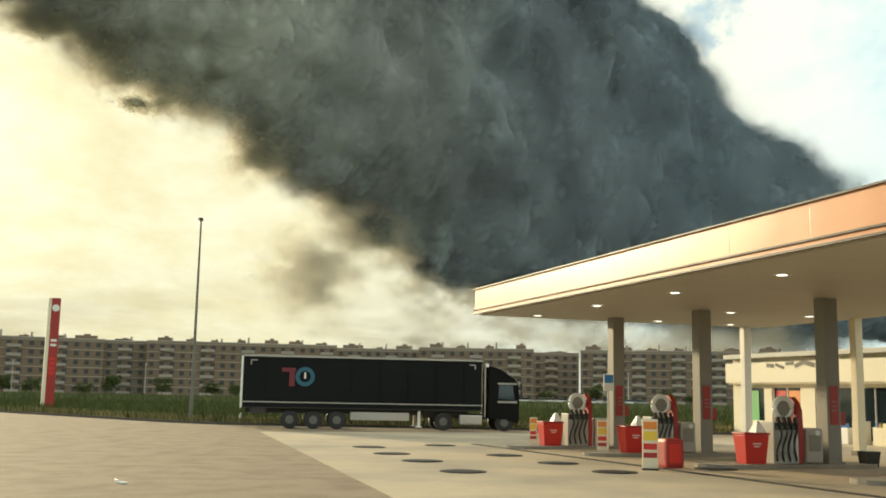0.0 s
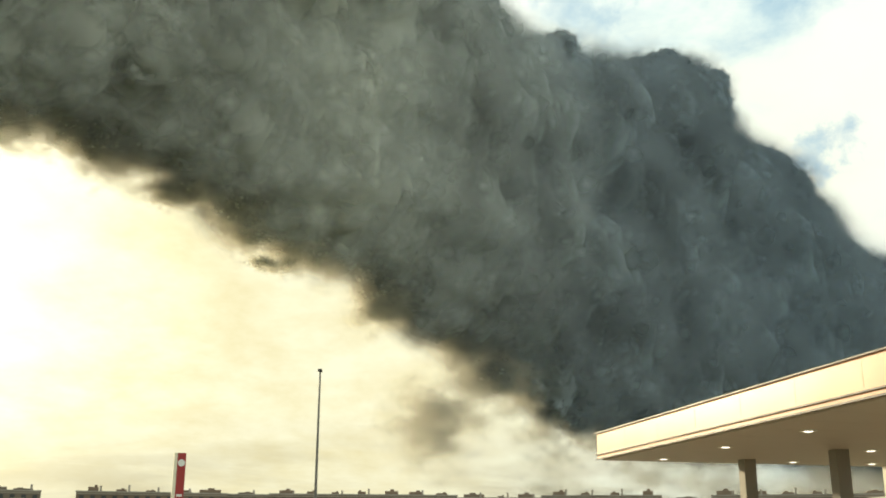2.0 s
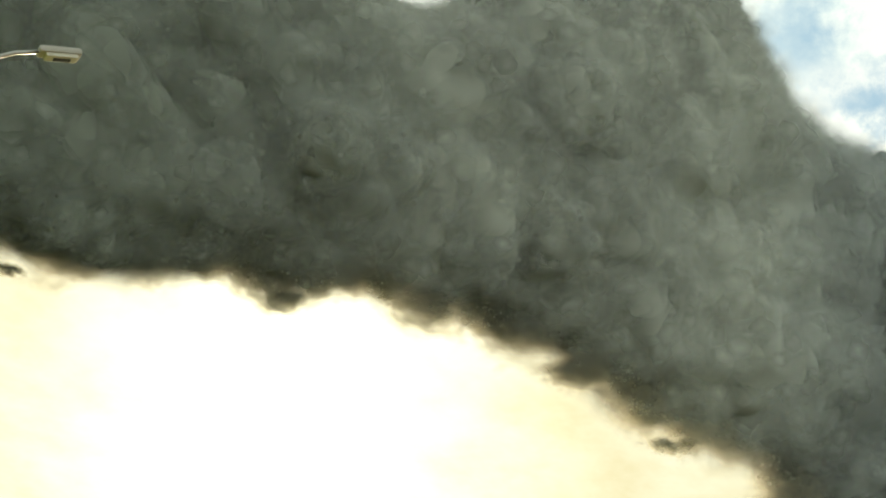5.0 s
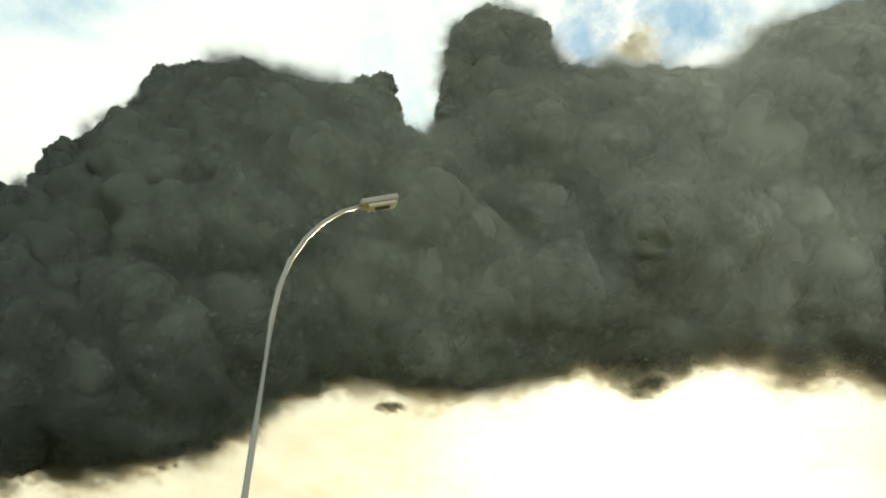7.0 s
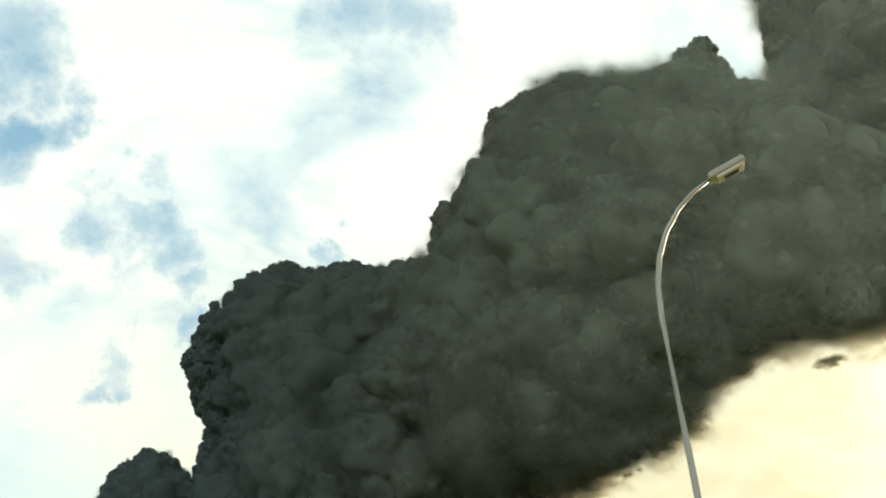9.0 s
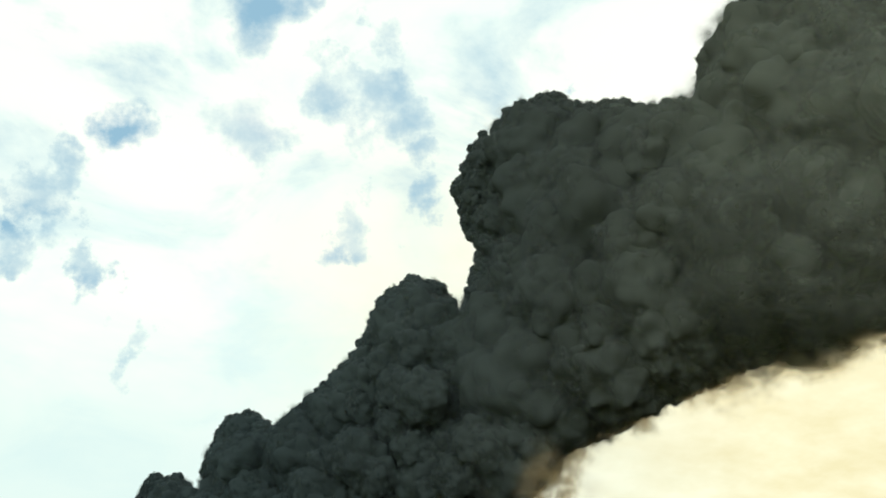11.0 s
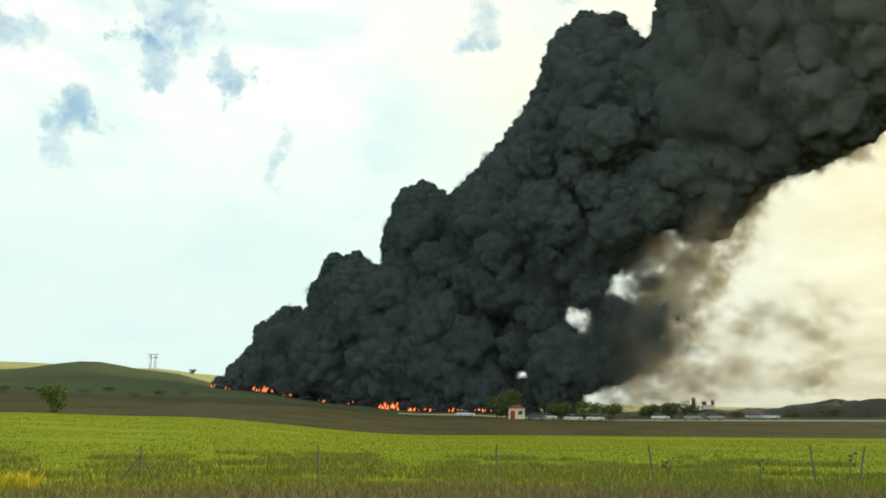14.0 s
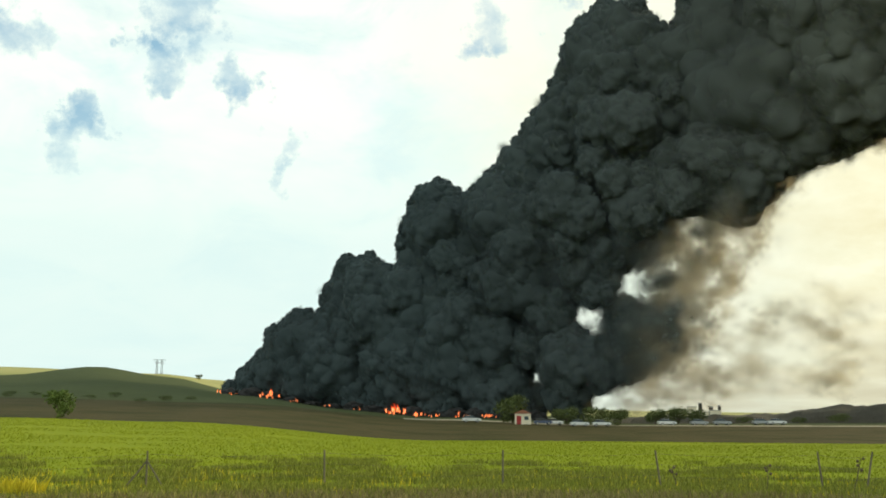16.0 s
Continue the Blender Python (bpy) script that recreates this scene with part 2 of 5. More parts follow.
def land(x, y):
    """The height of the land at a point."""
    d, az = math.hypot(x, y), math.degrees(math.atan2(x, y))
    near = lerp_table(d, [(26, 0.0), (40, -0.34)])
    prof = [(40, -0.34)] + [(r, 2 + r * math.tan(radians(lerp_table(az, tab)))) for r, tab in
                            ((150, FIELD_EDGE), (250, EARTH_EDGE), (600, MOUND_TOP))]
    top = 2 + 1500 * math.tan(radians(lerp_table(az, DRY_TOP)))
    prof += [(900, min(prof[-1][1], top) * 0.75), (1500, top), (4600, top)]
    if d < 40:
        z = near
    else:
        z = prof[-1][1]
        for (a, u), (b, v) in zip(prof, prof[1:]):
            if d <= b:
                z = u + (v - u) * (d - a) / (b - a)
                break
    side = lerp_table(abs(az + 10), [(42, 1.0), (62, 0.0)])
    return z * side


def make_ground():
    bm = bmesh.new()
    steps = [-180 + 4.0 * k for k in range(90)]
    azs = sorted(set([a for a in steps if not -32 <= a <= 32] + [-32 + 1.0 * k for k in range(65)]))
    rows = [[bm.verts.new((*at_az(a, r).xy, land(*at_az(a, r).xy))) for a in azs] for r in RINGS]
    n = len(azs)
    for i in range(len(RINGS) - 1):
        r = (RINGS[i] + RINGS[i + 1]) / 2
        for k in range(n):
            f = bm.faces.new((rows[i][k], rows[i][(k + 1) % n], rows[i + 1][(k + 1) % n], rows[i + 1][k]))
            a = azs[k]
            if abs(a + 10) < 58:
                f.material_index = 1 if r < 150 else 2 if r < 250 else 3 if r < 700 else 4
            else:
                f.material_index = 0 if r < 110 else 5
            f.smooth = True
    c = bm.faces.new(rows[0])
    bmesh.ops.recalc_face_normals(bm, faces=bm.faces[:])
    ob = link_mesh("ground", bm, [M_VERGE, M_GREEN, M_BROWN, M_SCRUB, M_YELLOW, M_FAR])
    tagged(ob, "rolling farmland with green crop, ploughed earth and scrubby hills", "ground", kind="structure")


make_ground()

# ---- the smoke ----
# the middle line of the plume as bearings from the roadside: bearing, lower edge, upper edge (degrees)
PLUME = [(-10, 0.7, 2.8), (-6, 0.6, 6.4), (-1, 0.5, 9.8), (4, 0.6, 13.0), (9, 2.5, 17.6), (16, 8.5, 23.4), (24, 13.2, 27.4),
         (33, 17.6, 33.0), (45, 20.5, 33.5), (58, 21.9, 35.5), (72, 20.2, 36.2), (85, 14.2, 32.6), (97, 7.4, 27.0),
         (107, 4.4, 20.0), (115, 4.2, 13.5), (120, 3.2, 9.5)]
# its billowing upper edge, from the fire down the wind, and its lower edge back again: bearing and height in degrees
UPPER = [(-12.2, 2.0), (-10.5, 3.3), (-9.7, 5.0), (-8.8, 5.9), (-7.8, 6.2), (-7.2, 5.9), (-6.8, 7.4), (-5.8, 9.0), (-4.2, 9.2), (-3.1, 8.4),
         (-2.7, 10.6), (-1.9, 12.7), (-0.6, 13.3), (0.8, 12.5),
         (2.7, 14.0), (4.7, 16.4), (6.0, 18.6), (6.9, 20.9), (8.6, 22.2), (11.0, 22.0), (12.2, 20.6), (12.8, 23.4), (11.5, 27.0), (12.6, 29.9),
         (15.4, 31.0), (19.8, 29.2), (22.4, 28.4), (23.0, 30.6), (25.6, 32.9), (27.0, 36.0), (32.5, 37.0), (36.5, 35.9), (41.0, 37.5), (42.5, 34.6),
         (44.6, 33.5), (45.0, 40.2), (47.5, 41.2), (51.5, 40.9), (52.5, 38.1)]
UPPER2 = [(60.0, 37.8), (63.6, 37.2), (67.4, 39.3), (76.0, 40.0), (83.8, 38.9), (85.5, 35.6), (87.2, 33.0), (88.7, 31.6), (91.0, 30.3), (93.0, 30.8),
          (93.7, 27.9), (97.2, 27.7), (99.0, 26.2), (103.2, 26.6), (106.3, 25.0), (106.6, 21.8), (109.5, 20.2), (111.6, 16.4), (112.8, 14.6), (115.4, 13.4),
          (117.4, 11.3), (121.0, 8.0)]
LOWER = [(121.0, 3.0), (112.0, 4.0), (104.0, 5.2), (98.4, 6.0), (94.9, 6.6), (92.6, 10.0), (88.0, 11.6), (86.5, 12.6), (84.2, 15.0), (79.5, 16.2),
         (76.5, 17.8), (73.5, 19.6), (70.4, 20.4), (66.2, 22.0), (61.5, 22.3), (57.8, 20.8), (53.3, 21.6), (47.3, 20.0), (40.8, 20.4), (38.9, 19.9),
         (36.2, 18.2), (33.5, 15.8), (26.0, 14.0), (21.5, 12.4), (17.4, 11.0), (16.0, 8.0), (14.0, 3.6), (12.0, 2.3), (9.0, 1.4), (4.8, 0.5),
         (-4.0, 0.3), (-12.5, 1.3)]
# gaps torn in the smoke beside the fire: bearing, height, radius
HOLES = ((10.5, 7.3, 0.70), (7.9, 5.6, 0.58), (8.6, 4.7, 0.25), (5.0, 2.3, 0.30), (4.4, 5.2, 0.15))
# ragged dark shreds hanging below the plume: bearing, height, width, depth
SHREDS = ((80.6, 14.9, 2.0, 0.5), (79.2, 16.3, 1.2, 0.6), (86.6, 12.6, 1.3, 0.9), (90.7, 11.0, 1.4, 0.6), (93.0, 8.8, 1.5, 1.3), (43.0, 18.8, 1.3, 0.35),
          (38.4, 19.2, 1.2, 0.5), (31.0, 15.2, 2.2, 0.7), (27.0, 14.0, 1.6, 0.6), (34.2, 17.0, 1.5, 1.0), (74.4, 18.4, 1.2, 0.9), (57.6, 20.4, 0.8, 0.7),
          (66.0, 21.0, 1.4, 1.2))
WIND_AZ, NEAREST = 125.0, 287.0


def plume_dist(az):
    return NEAREST / math.cos(radians(az - (WIND_AZ - 90)))


def plume_at(s):
    """Centre and radius of the plume at s in 0..1 along the table."""
    x = max(0.0, min(0.99999, s)) * (len(PLUME) - 1)
    i = int(x)
    k = x - i
    (a1, l1, h1), (a2, l2, h2) = PLUME[i], PLUME[i + 1]
    az, lo, hi = a1 + (a2 - a1) * k, l1 + (l2 - l1) * k, h1 + (h2 - h1) * k
    lean = math.atan2((l2 + h2 - l1 - h1) / 2, (a2 - a1) * math.cos(radians((lo + hi) / 2)))
    edge = math.atan2(h2 - h1, (a2 - a1) * math.cos(radians(hi)))
    d = plume_dist(az)
    zl, zh = 2 + d * math.tan(radians(lo)), 2 + d * math.tan(radians(hi))
    return at_az(az, d, (zl + zh) / 2), (zh - zl) / 2 * (0.45 * math.cos(lean) + 0.55 * math.cos(edge))


TABLE = [plume_at(k / 240) for k in range(241)]
ARC = [0.0]
for (p, _), (q, _) in zip(TABLE, TABLE[1:]):
    ARC.append(ARC[-1] + (q - p).length)


def plume_along(m):
    """Centre and direction m metres along the plume."""
    k = max(0, min(239, int(np.searchsorted(ARC, m)) - 1))
    u = (m - ARC[k]) / max(0.01, ARC[k + 1] - ARC[k])
    p, q = TABLE[k][0], TABLE[k + 1][0]
    return p + (q - p) * u, (q - p).normalized()


CRISP = ((1.5, 0.36), (3.2, 0.18), (6.5, 0.045))
SOFT = ((1.1, 0.18), (2.2, 0.07))


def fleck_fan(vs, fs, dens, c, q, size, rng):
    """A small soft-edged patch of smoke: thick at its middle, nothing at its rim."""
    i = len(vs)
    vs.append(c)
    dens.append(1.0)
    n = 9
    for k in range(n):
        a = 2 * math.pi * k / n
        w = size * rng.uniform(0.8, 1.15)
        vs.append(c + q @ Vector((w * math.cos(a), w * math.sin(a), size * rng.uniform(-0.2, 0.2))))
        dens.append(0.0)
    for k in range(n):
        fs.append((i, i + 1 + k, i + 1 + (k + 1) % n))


def puff_mesh(seed, octaves, mats, flecks, detail=5, core=True, low=0.93, high=1.14, sizes=(0.10, 0.24)):
    """A lump of smoke: a ball swollen into rounded heads, wrapped in soft patches; or patches alone."""
    off = Vector((seed * 7.3, seed * 3.1, seed * 5.7))
    rng = random.Random(seed)

    def swell(d):
        h = 0.13 * noise.noise(d * 1.8 + off)
        for f, a in octaves:
            h += a * (0.5 - noise.voronoi(d * f + off)[0][0] * 1.05)
        return 1.0 + h

    vs, fs, dens = [], [], []
    if core:
        bm = bmesh.new()
        bmesh.ops.create_icosphere(bm, subdivisions=detail, radius=1.0)
        for v in bm.verts:
            d = v.co.normalized()
            vs.append(d * swell(d))
            dens.append(1.0)
        fs += [tuple(v.index for v in f.verts) for f in bm.faces]
        bm.free()
    solid = len(fs)
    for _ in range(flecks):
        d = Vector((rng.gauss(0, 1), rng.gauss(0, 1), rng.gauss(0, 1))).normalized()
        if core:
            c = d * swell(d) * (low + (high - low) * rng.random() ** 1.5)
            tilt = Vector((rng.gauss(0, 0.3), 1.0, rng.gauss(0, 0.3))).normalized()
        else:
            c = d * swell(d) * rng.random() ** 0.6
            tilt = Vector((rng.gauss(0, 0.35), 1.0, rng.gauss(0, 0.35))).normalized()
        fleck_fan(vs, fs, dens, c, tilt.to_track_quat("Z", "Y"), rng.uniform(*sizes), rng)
    me = bpy.data.meshes.new("smoke_puff")
    me.from_pydata([tuple(v) for v in vs], [], fs)
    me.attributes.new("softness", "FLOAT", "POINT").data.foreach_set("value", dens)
    me.polygons.foreach_set("use_smooth", [True] * len(fs))
    for m in mats:
        me.materials.append(m)
    if core:
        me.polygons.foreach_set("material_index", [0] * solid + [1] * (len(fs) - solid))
    return me


def smoke_material(name, soft=0.0, brown=0.0, through=0.25):
    """Sooty smoke, black over the fire and greyer down the wind, backlight painted pale mid-plume; soft: how thick the
    soft patches are.
    """
    m = bpy.data.materials.new(name)
    m.use_nodes = True
    t = m.node_tree
    t.nodes.clear()
    out = t.nodes.new("ShaderNodeOutputMaterial")
    geo = t.nodes.new("ShaderNodeNewGeometry")
    big = node(t, "ShaderNodeTexNoise", Scale=0.012, Detail=5.0, Roughness=0.55, Distortion=0.6)
    fine = node(t, "ShaderNodeTexNoise", Scale=0.06, Detail=5.0, Roughness=0.6)
    for n in (big, fine):
        t.links.new(geo.outputs["Position"], n.inputs["Vector"])
    along = t.nodes.new("ShaderNodeVectorMath")
    along.operation = "DOT_PRODUCT"
    t.links.new(geo.outputs["Position"], along.inputs[0])
    along.inputs[1].default_value = (0.819e-3, -0.574e-3, 0)
    age = math_node(t, "ADD", along.outputs["Value"], 0.2)
    # the palest stops, 0.36 to 0.50, imitate sun glowing through the smoke from behind
    col = ramp(t, age, [(0.0, (0.105, 0.138, 0.145)), (0.06, (0.12, 0.147, 0.149)), (0.11, (0.155, 0.175, 0.165)), (0.16, (0.24, 0.255, 0.22)), (0.24, (0.38, 0.395, 0.34)),
                        (0.36, (0.60, 0.60, 0.54)), (0.50, (0.66, 0.66, 0.59)), (0.72, (0.37, 0.42, 0.45)), (1.0, (0.28, 0.34, 0.385))])
    if brown:
        col = mixed(t, brown, col, (0.72, 0.64, 0.46))
    k = ramp(t, big.outputs[0], [(0.32, 0.80), (0.68, 1.16)])
    col = mixed(t, 1.0, col, k, "MULTIPLY")
    k = ramp(t, fine.outputs[0], [(0.3, 0.94), (0.7, 1.05)])
    col = mixed(t, 1.0, col, k, "MULTIPLY")
    dif = t.nodes.new("ShaderNodeBsdfDiffuse")
    dif.inputs["Roughness"].default_value = 1.0
    # light spreads inside the smoke, so its shading follows the lumps only in part
    spread = ramp(t, age, [(0.05, 0.74), (0.22, 0.86), (0.6, 0.90), (0.95, 0.82)])
    nm = t.nodes.new("ShaderNodeMix")
    nm.data_type = "VECTOR"
    t.links.new(spread, nm.inputs[0])
    t.links.new(geo.outputs["Normal"], nm.inputs[4])
    nm.inputs[5].default_value = (-0.60, -0.76, 0.10)
    unit = t.nodes.new("ShaderNodeVectorMath")
    unit.operation = "NORMALIZE"
    t.links.new(nm.outputs[1], unit.inputs[0])
    t.links.new(unit.outputs[0], dif.inputs["Normal"])
    t.links.new(col, dif.inputs[0])
    trl = t.nodes.new("ShaderNodeBsdfTranslucent")
    t.links.new(col, trl.inputs[0])
    mx = t.nodes.new("ShaderNodeMixShader")
    mx.inputs[0].default_value = through
    t.links.new(dif.outputs[0], mx.inputs[1])
    t.links.new(trl.outputs[0], mx.inputs[2])
    last = mx.outputs[0]
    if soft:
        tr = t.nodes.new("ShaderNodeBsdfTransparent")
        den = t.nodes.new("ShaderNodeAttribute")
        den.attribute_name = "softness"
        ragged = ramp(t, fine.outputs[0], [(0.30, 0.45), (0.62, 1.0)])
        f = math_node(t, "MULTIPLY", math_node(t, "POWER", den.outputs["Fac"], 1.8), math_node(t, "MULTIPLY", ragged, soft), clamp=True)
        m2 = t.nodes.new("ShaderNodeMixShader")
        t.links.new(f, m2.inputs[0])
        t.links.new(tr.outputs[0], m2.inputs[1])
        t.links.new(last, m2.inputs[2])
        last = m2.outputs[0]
    t.links.new(last, out.inputs[0])
    return m


M_SMOKE = smoke_material("sooty_smoke")
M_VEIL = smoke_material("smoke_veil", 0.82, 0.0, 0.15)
# tan in wisp, thin and grey-wisp smoke also paints in sunlight passing through the edge
M_WISP = smoke_material("brown_backlit_smoke", 0.36, 0.6, 0.7)
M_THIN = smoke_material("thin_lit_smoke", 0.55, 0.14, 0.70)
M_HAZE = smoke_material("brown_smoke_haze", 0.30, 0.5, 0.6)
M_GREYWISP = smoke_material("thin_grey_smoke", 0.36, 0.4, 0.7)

scene.cycles.transparent_max_bounces = 160
scene.cycles.max_bounces, scene.cycles.diffuse_bounces, scene.cycles.transmission_bounces = 14, 7, 10
SMOKE = thing("smoke_plume", Matrix(), "huge black and grey smoke plume rising from the burning tyres", "smoke")
PUFFS = []


def seen_when(az):
    """The time at which the plume at a bearing stands as the tables have it."""
    return lerp_table(az, [(-12, 14.6), (11, 14.4), (16, 11.6), (25, 9.3), (35, 8.0), (45, 7.2), (60, 6.2), (80, 4.4), (90, 2.8), (108, 1.0), (120, 0.5)])


def add_puff(me, m, off, size, az, turn, pace=1.0):
    ob = new("puff", me)
    ob.parent = SMOKE
    ob["kind"] = "stuff"
    ob.scale = size if isinstance(size, tuple) else (size, size, size)
    PUFFS.append((ob, m, off, az, turn, pace))


def along_for(az):
    """Metres along the plume at a bearing."""
    return ARC[min(range(241), key=lambda k: abs(math.degrees(math.atan2(TABLE[k][0].x, TABLE[k][0].y)) - az))]


RIM = np.array(UPPER + UPPER2 + LOWER)


def inside(az, el):
    """Which of many directions lie within the plume's outline."""
    res = np.zeros(len(az), bool)
    for (x1, y1), (x2, y2) in zip(RIM, np.roll(RIM, -1, 0)):
        if y1 != y2:
            res ^= ((y1 > el) != (y2 > el)) & (az < (x2 - x1) * (el - y1) / (y2 - y1) + x1)
    return res


def depth_in(az, el):
    """How far, in degrees, directions lie from the outline and from the torn gaps."""
    c = np.cos(np.radians(el))
    best = np.full(len(az), 99.0)
    for (x1, y1), (x2, y2) in zip(RIM, np.roll(RIM, -1, 0)):
        ax, ay, bx, by = (x1 - az) * c, y1 - el, (x2 - az) * c, y2 - el
        dx, dy = bx - ax, by - ay
        k = np.clip(-(ax * dx + ay * dy) / (dx * dx + dy * dy + 1e-9), 0, 1)
        best = np.minimum(best, np.hypot(ax + k * dx, ay + k * dy))
    for x, y, r in HOLES:
        best = np.minimum(best, np.hypot((az - x) * c, el - y) - r)
    return best


def curtain(az, el):
    """True in the torn smoke that hangs between the plume and the ground."""
    return 4.0 < az < 18.0 and el < 7.6 + (az - 3) * 0.36


def make_plume():
    rng = random.Random(5)
    mats = [M_SMOKE, M_VEIL]
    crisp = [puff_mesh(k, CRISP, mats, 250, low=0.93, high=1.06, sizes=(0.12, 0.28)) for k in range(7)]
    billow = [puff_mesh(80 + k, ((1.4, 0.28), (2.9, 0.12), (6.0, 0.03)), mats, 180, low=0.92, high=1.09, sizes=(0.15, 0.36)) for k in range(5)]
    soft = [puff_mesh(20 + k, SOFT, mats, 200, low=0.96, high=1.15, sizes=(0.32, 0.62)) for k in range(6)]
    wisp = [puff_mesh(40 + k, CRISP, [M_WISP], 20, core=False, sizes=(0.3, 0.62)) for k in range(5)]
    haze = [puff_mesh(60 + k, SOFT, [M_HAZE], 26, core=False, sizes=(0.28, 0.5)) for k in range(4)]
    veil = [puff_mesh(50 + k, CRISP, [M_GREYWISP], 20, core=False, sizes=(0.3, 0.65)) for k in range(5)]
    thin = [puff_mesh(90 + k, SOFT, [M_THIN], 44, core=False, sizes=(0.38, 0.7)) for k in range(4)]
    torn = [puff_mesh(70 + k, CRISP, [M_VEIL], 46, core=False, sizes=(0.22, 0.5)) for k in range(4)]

    def put(me, az, el, size, push=0.0, pace=1.0, wide=1.0):
        """A puff of that radius in degrees, so far towards the road in radii."""
        d = plume_dist(az)
        r = d / math.cos(radians(el)) * math.tan(radians(size))
        d -= push * r
        m = along_for(az)
        c, _ = plume_along(m)
        turn = (0, rng.uniform(-12, 12) if wide != 1 else rng.uniform(0, 360), -az + rng.uniform(-20, 20))
        add_puff(me, m, at_az(az, d, 2 + d * math.tan(radians(el))) - c, (r * wide, r * rng.uniform(0.9, 1.1), r), az, turn, pace)

    def kit(az, el, size):
        if az < 15:
            return rng.choice(crisp)
        if az < 30:
            return rng.choice(crisp + billow)
        if size < 1.5 and (az < 62 or az > 86):
            return rng.choice(crisp + billow)
        return rng.choice(billow) if size < 2.2 and (az > 86 or az < 62) else rng.choice(soft)

    # the body: balls packed into the outline, the largest first
    g = np.random.default_rng(4)
    az, el = g.uniform(-12.5, 121, 60000), g.uniform(0.3, 41.2, 60000)
    keep = inside(az, el)
    az, el = az[keep], el[keep]
    near = depth_in(az, el)
    size = np.minimum(near / 1.06, np.where(az < 14, 2.0, 4.2) * g.uniform(0.55, 1.0, len(az)))
    order = np.argsort(-size)
    az, el, size = az[order], el[order], size[order]
    free = size > np.where(az < 20, 0.34, 0.48)
    for i in range(len(az)):
        if not free[i]:
            continue
        a, e, q = float(az[i]), float(el[i]), float(size[i])
        away = np.hypot((az - a) * math.cos(radians(e)), el - e)
        free &= away > 0.62 * q
        if curtain(a, e):
            if a < 10.5:
                put(rng.choice(crisp) if q > 0.9 else rng.choice(torn), a, e, q * 1.05, rng.uniform(-0.6, 0.6), 0.4)
                put(rng.choice(torn), a, e, q * 1.25, 0.3, 0.4)
            else:
                put(rng.choice(torn if rng.random() < (14.2 - a) / 4 else haze), a, e, q * 1.35, rng.uniform(-0.6, 0.6), 0.4)
                put(rng.choice(haze), a + 0.3, e, q * 1.5, rng.uniform(-0.6, 0.6), 0.4)
            continue
        if 48 < a < 98 and e - np.interp(a, *zip(*LOWER[::-1][2:])) < lerp_table(a, [(48, 0.8), (56, 3.6), (80, 3.8), (90, 2.0), (98, 0.8)]):
            put(rng.choice(thin), a, e, q * 1.2, 0.0)
            continue
        put(kit(a, e, q), a, e, q, rng.uniform(-0.5, 0.5) if q < 2 else rng.uniform(-0.15, 0.15))
    for k in range(110):
        a = rng.uniform(6.0, 16.5)
        e = rng.uniform(1.2 + max(0, a - 9) * 0.35, 7.6 + (a - 3) * 0.36)
        pa, pe = np.array([a]), np.array([e])
        if inside(pa, pe)[0] and depth_in(pa, pe)[0] > 0.15:
            q = min(1.1, 0.35 + float(depth_in(pa, pe)[0]))
            put(rng.choice(torn if rng.random() < (14.5 - a) / 5 else haze), a, e, q, rng.uniform(-0.6, 0.6), 0.4)
    # billows on the side towards the road
    n = 0
    while n < 150:
        a, e = rng.uniform(-11, 34) if n < 120 else rng.uniform(30, 118), rng.uniform(1.0, 40)
        pa, pe = np.array([a]), np.array([e])
        if not inside(pa, pe)[0] or curtain(a, e):
            continue
        q = rng.uniform(0.7, 1.7) if a < 16 else rng.uniform(1.2, 2.8)
        deep = float(depth_in(pa, pe)[0])
        if deep < q * 1.1:
            continue
        put(kit(a, e, q) if a < 24 else rng.choice(soft), a, e, q, min(3.2, deep / q) * 0.55)
        n += 1
    # small rounded heads along the upper edge
    top = UPPER + UPPER2
    for (x1, y1), (x2, y2) in zip(top, top[1:]):
        run = math.hypot((x2 - x1) * math.cos(radians(y1)), y2 - y1)
        for k in range(max(1, int(run / (0.65 if x1 < 14 else 1.0)))):
            u = rng.random()
            a, e = x1 + (x2 - x1) * u, y1 + (y2 - y1) * u
            q = rng.uniform(0.25, 0.6) if a < 14 else rng.uniform(0.4, 1.0)
            inward = ((y2 - y1) / run, -(x2 - x1) * math.cos(radians(e)) / run)
            put(rng.choice(crisp if a < 62 else billow), a + 0.75 * q * inward[0] / math.cos(radians(e)), e + 0.75 * q * inward[1], q, rng.uniform(-0.8, 0.8))
    # a loose grey puff over the upper edge
    for k in range(8):
        put(rng.choice(veil), 58.2 + rng.uniform(-0.7, 0.7), 39.4 + rng.uniform(-0.5, 0.5), rng.uniform(0.8, 1.2))
    # thin lit smoke fraying from the lower edge
    for (x1, y1), (x2, y2) in zip(LOWER, LOWER[1:]):
        for k in range(max(2, int(abs(x2 - x1) / 0.9))):
            u = rng.random()
            a, e = x1 + (x2 - x1) * u, y1 + (y2 - y1) * u
            if 19 < a < 106:
                q = rng.uniform(0.7, 1.5)
                put(rng.choice(wisp if a < 70 else veil), a, e + rng.uniform(-0.7, 0.7), q, rng.uniform(-0.5, 0.5), 1.0, 1.5)
                put(rng.choice(veil), a, e + rng.uniform(-0.3, 0.6), q * 1.1, rng.uniform(-0.5, 0.5), 1.0, 1.3)
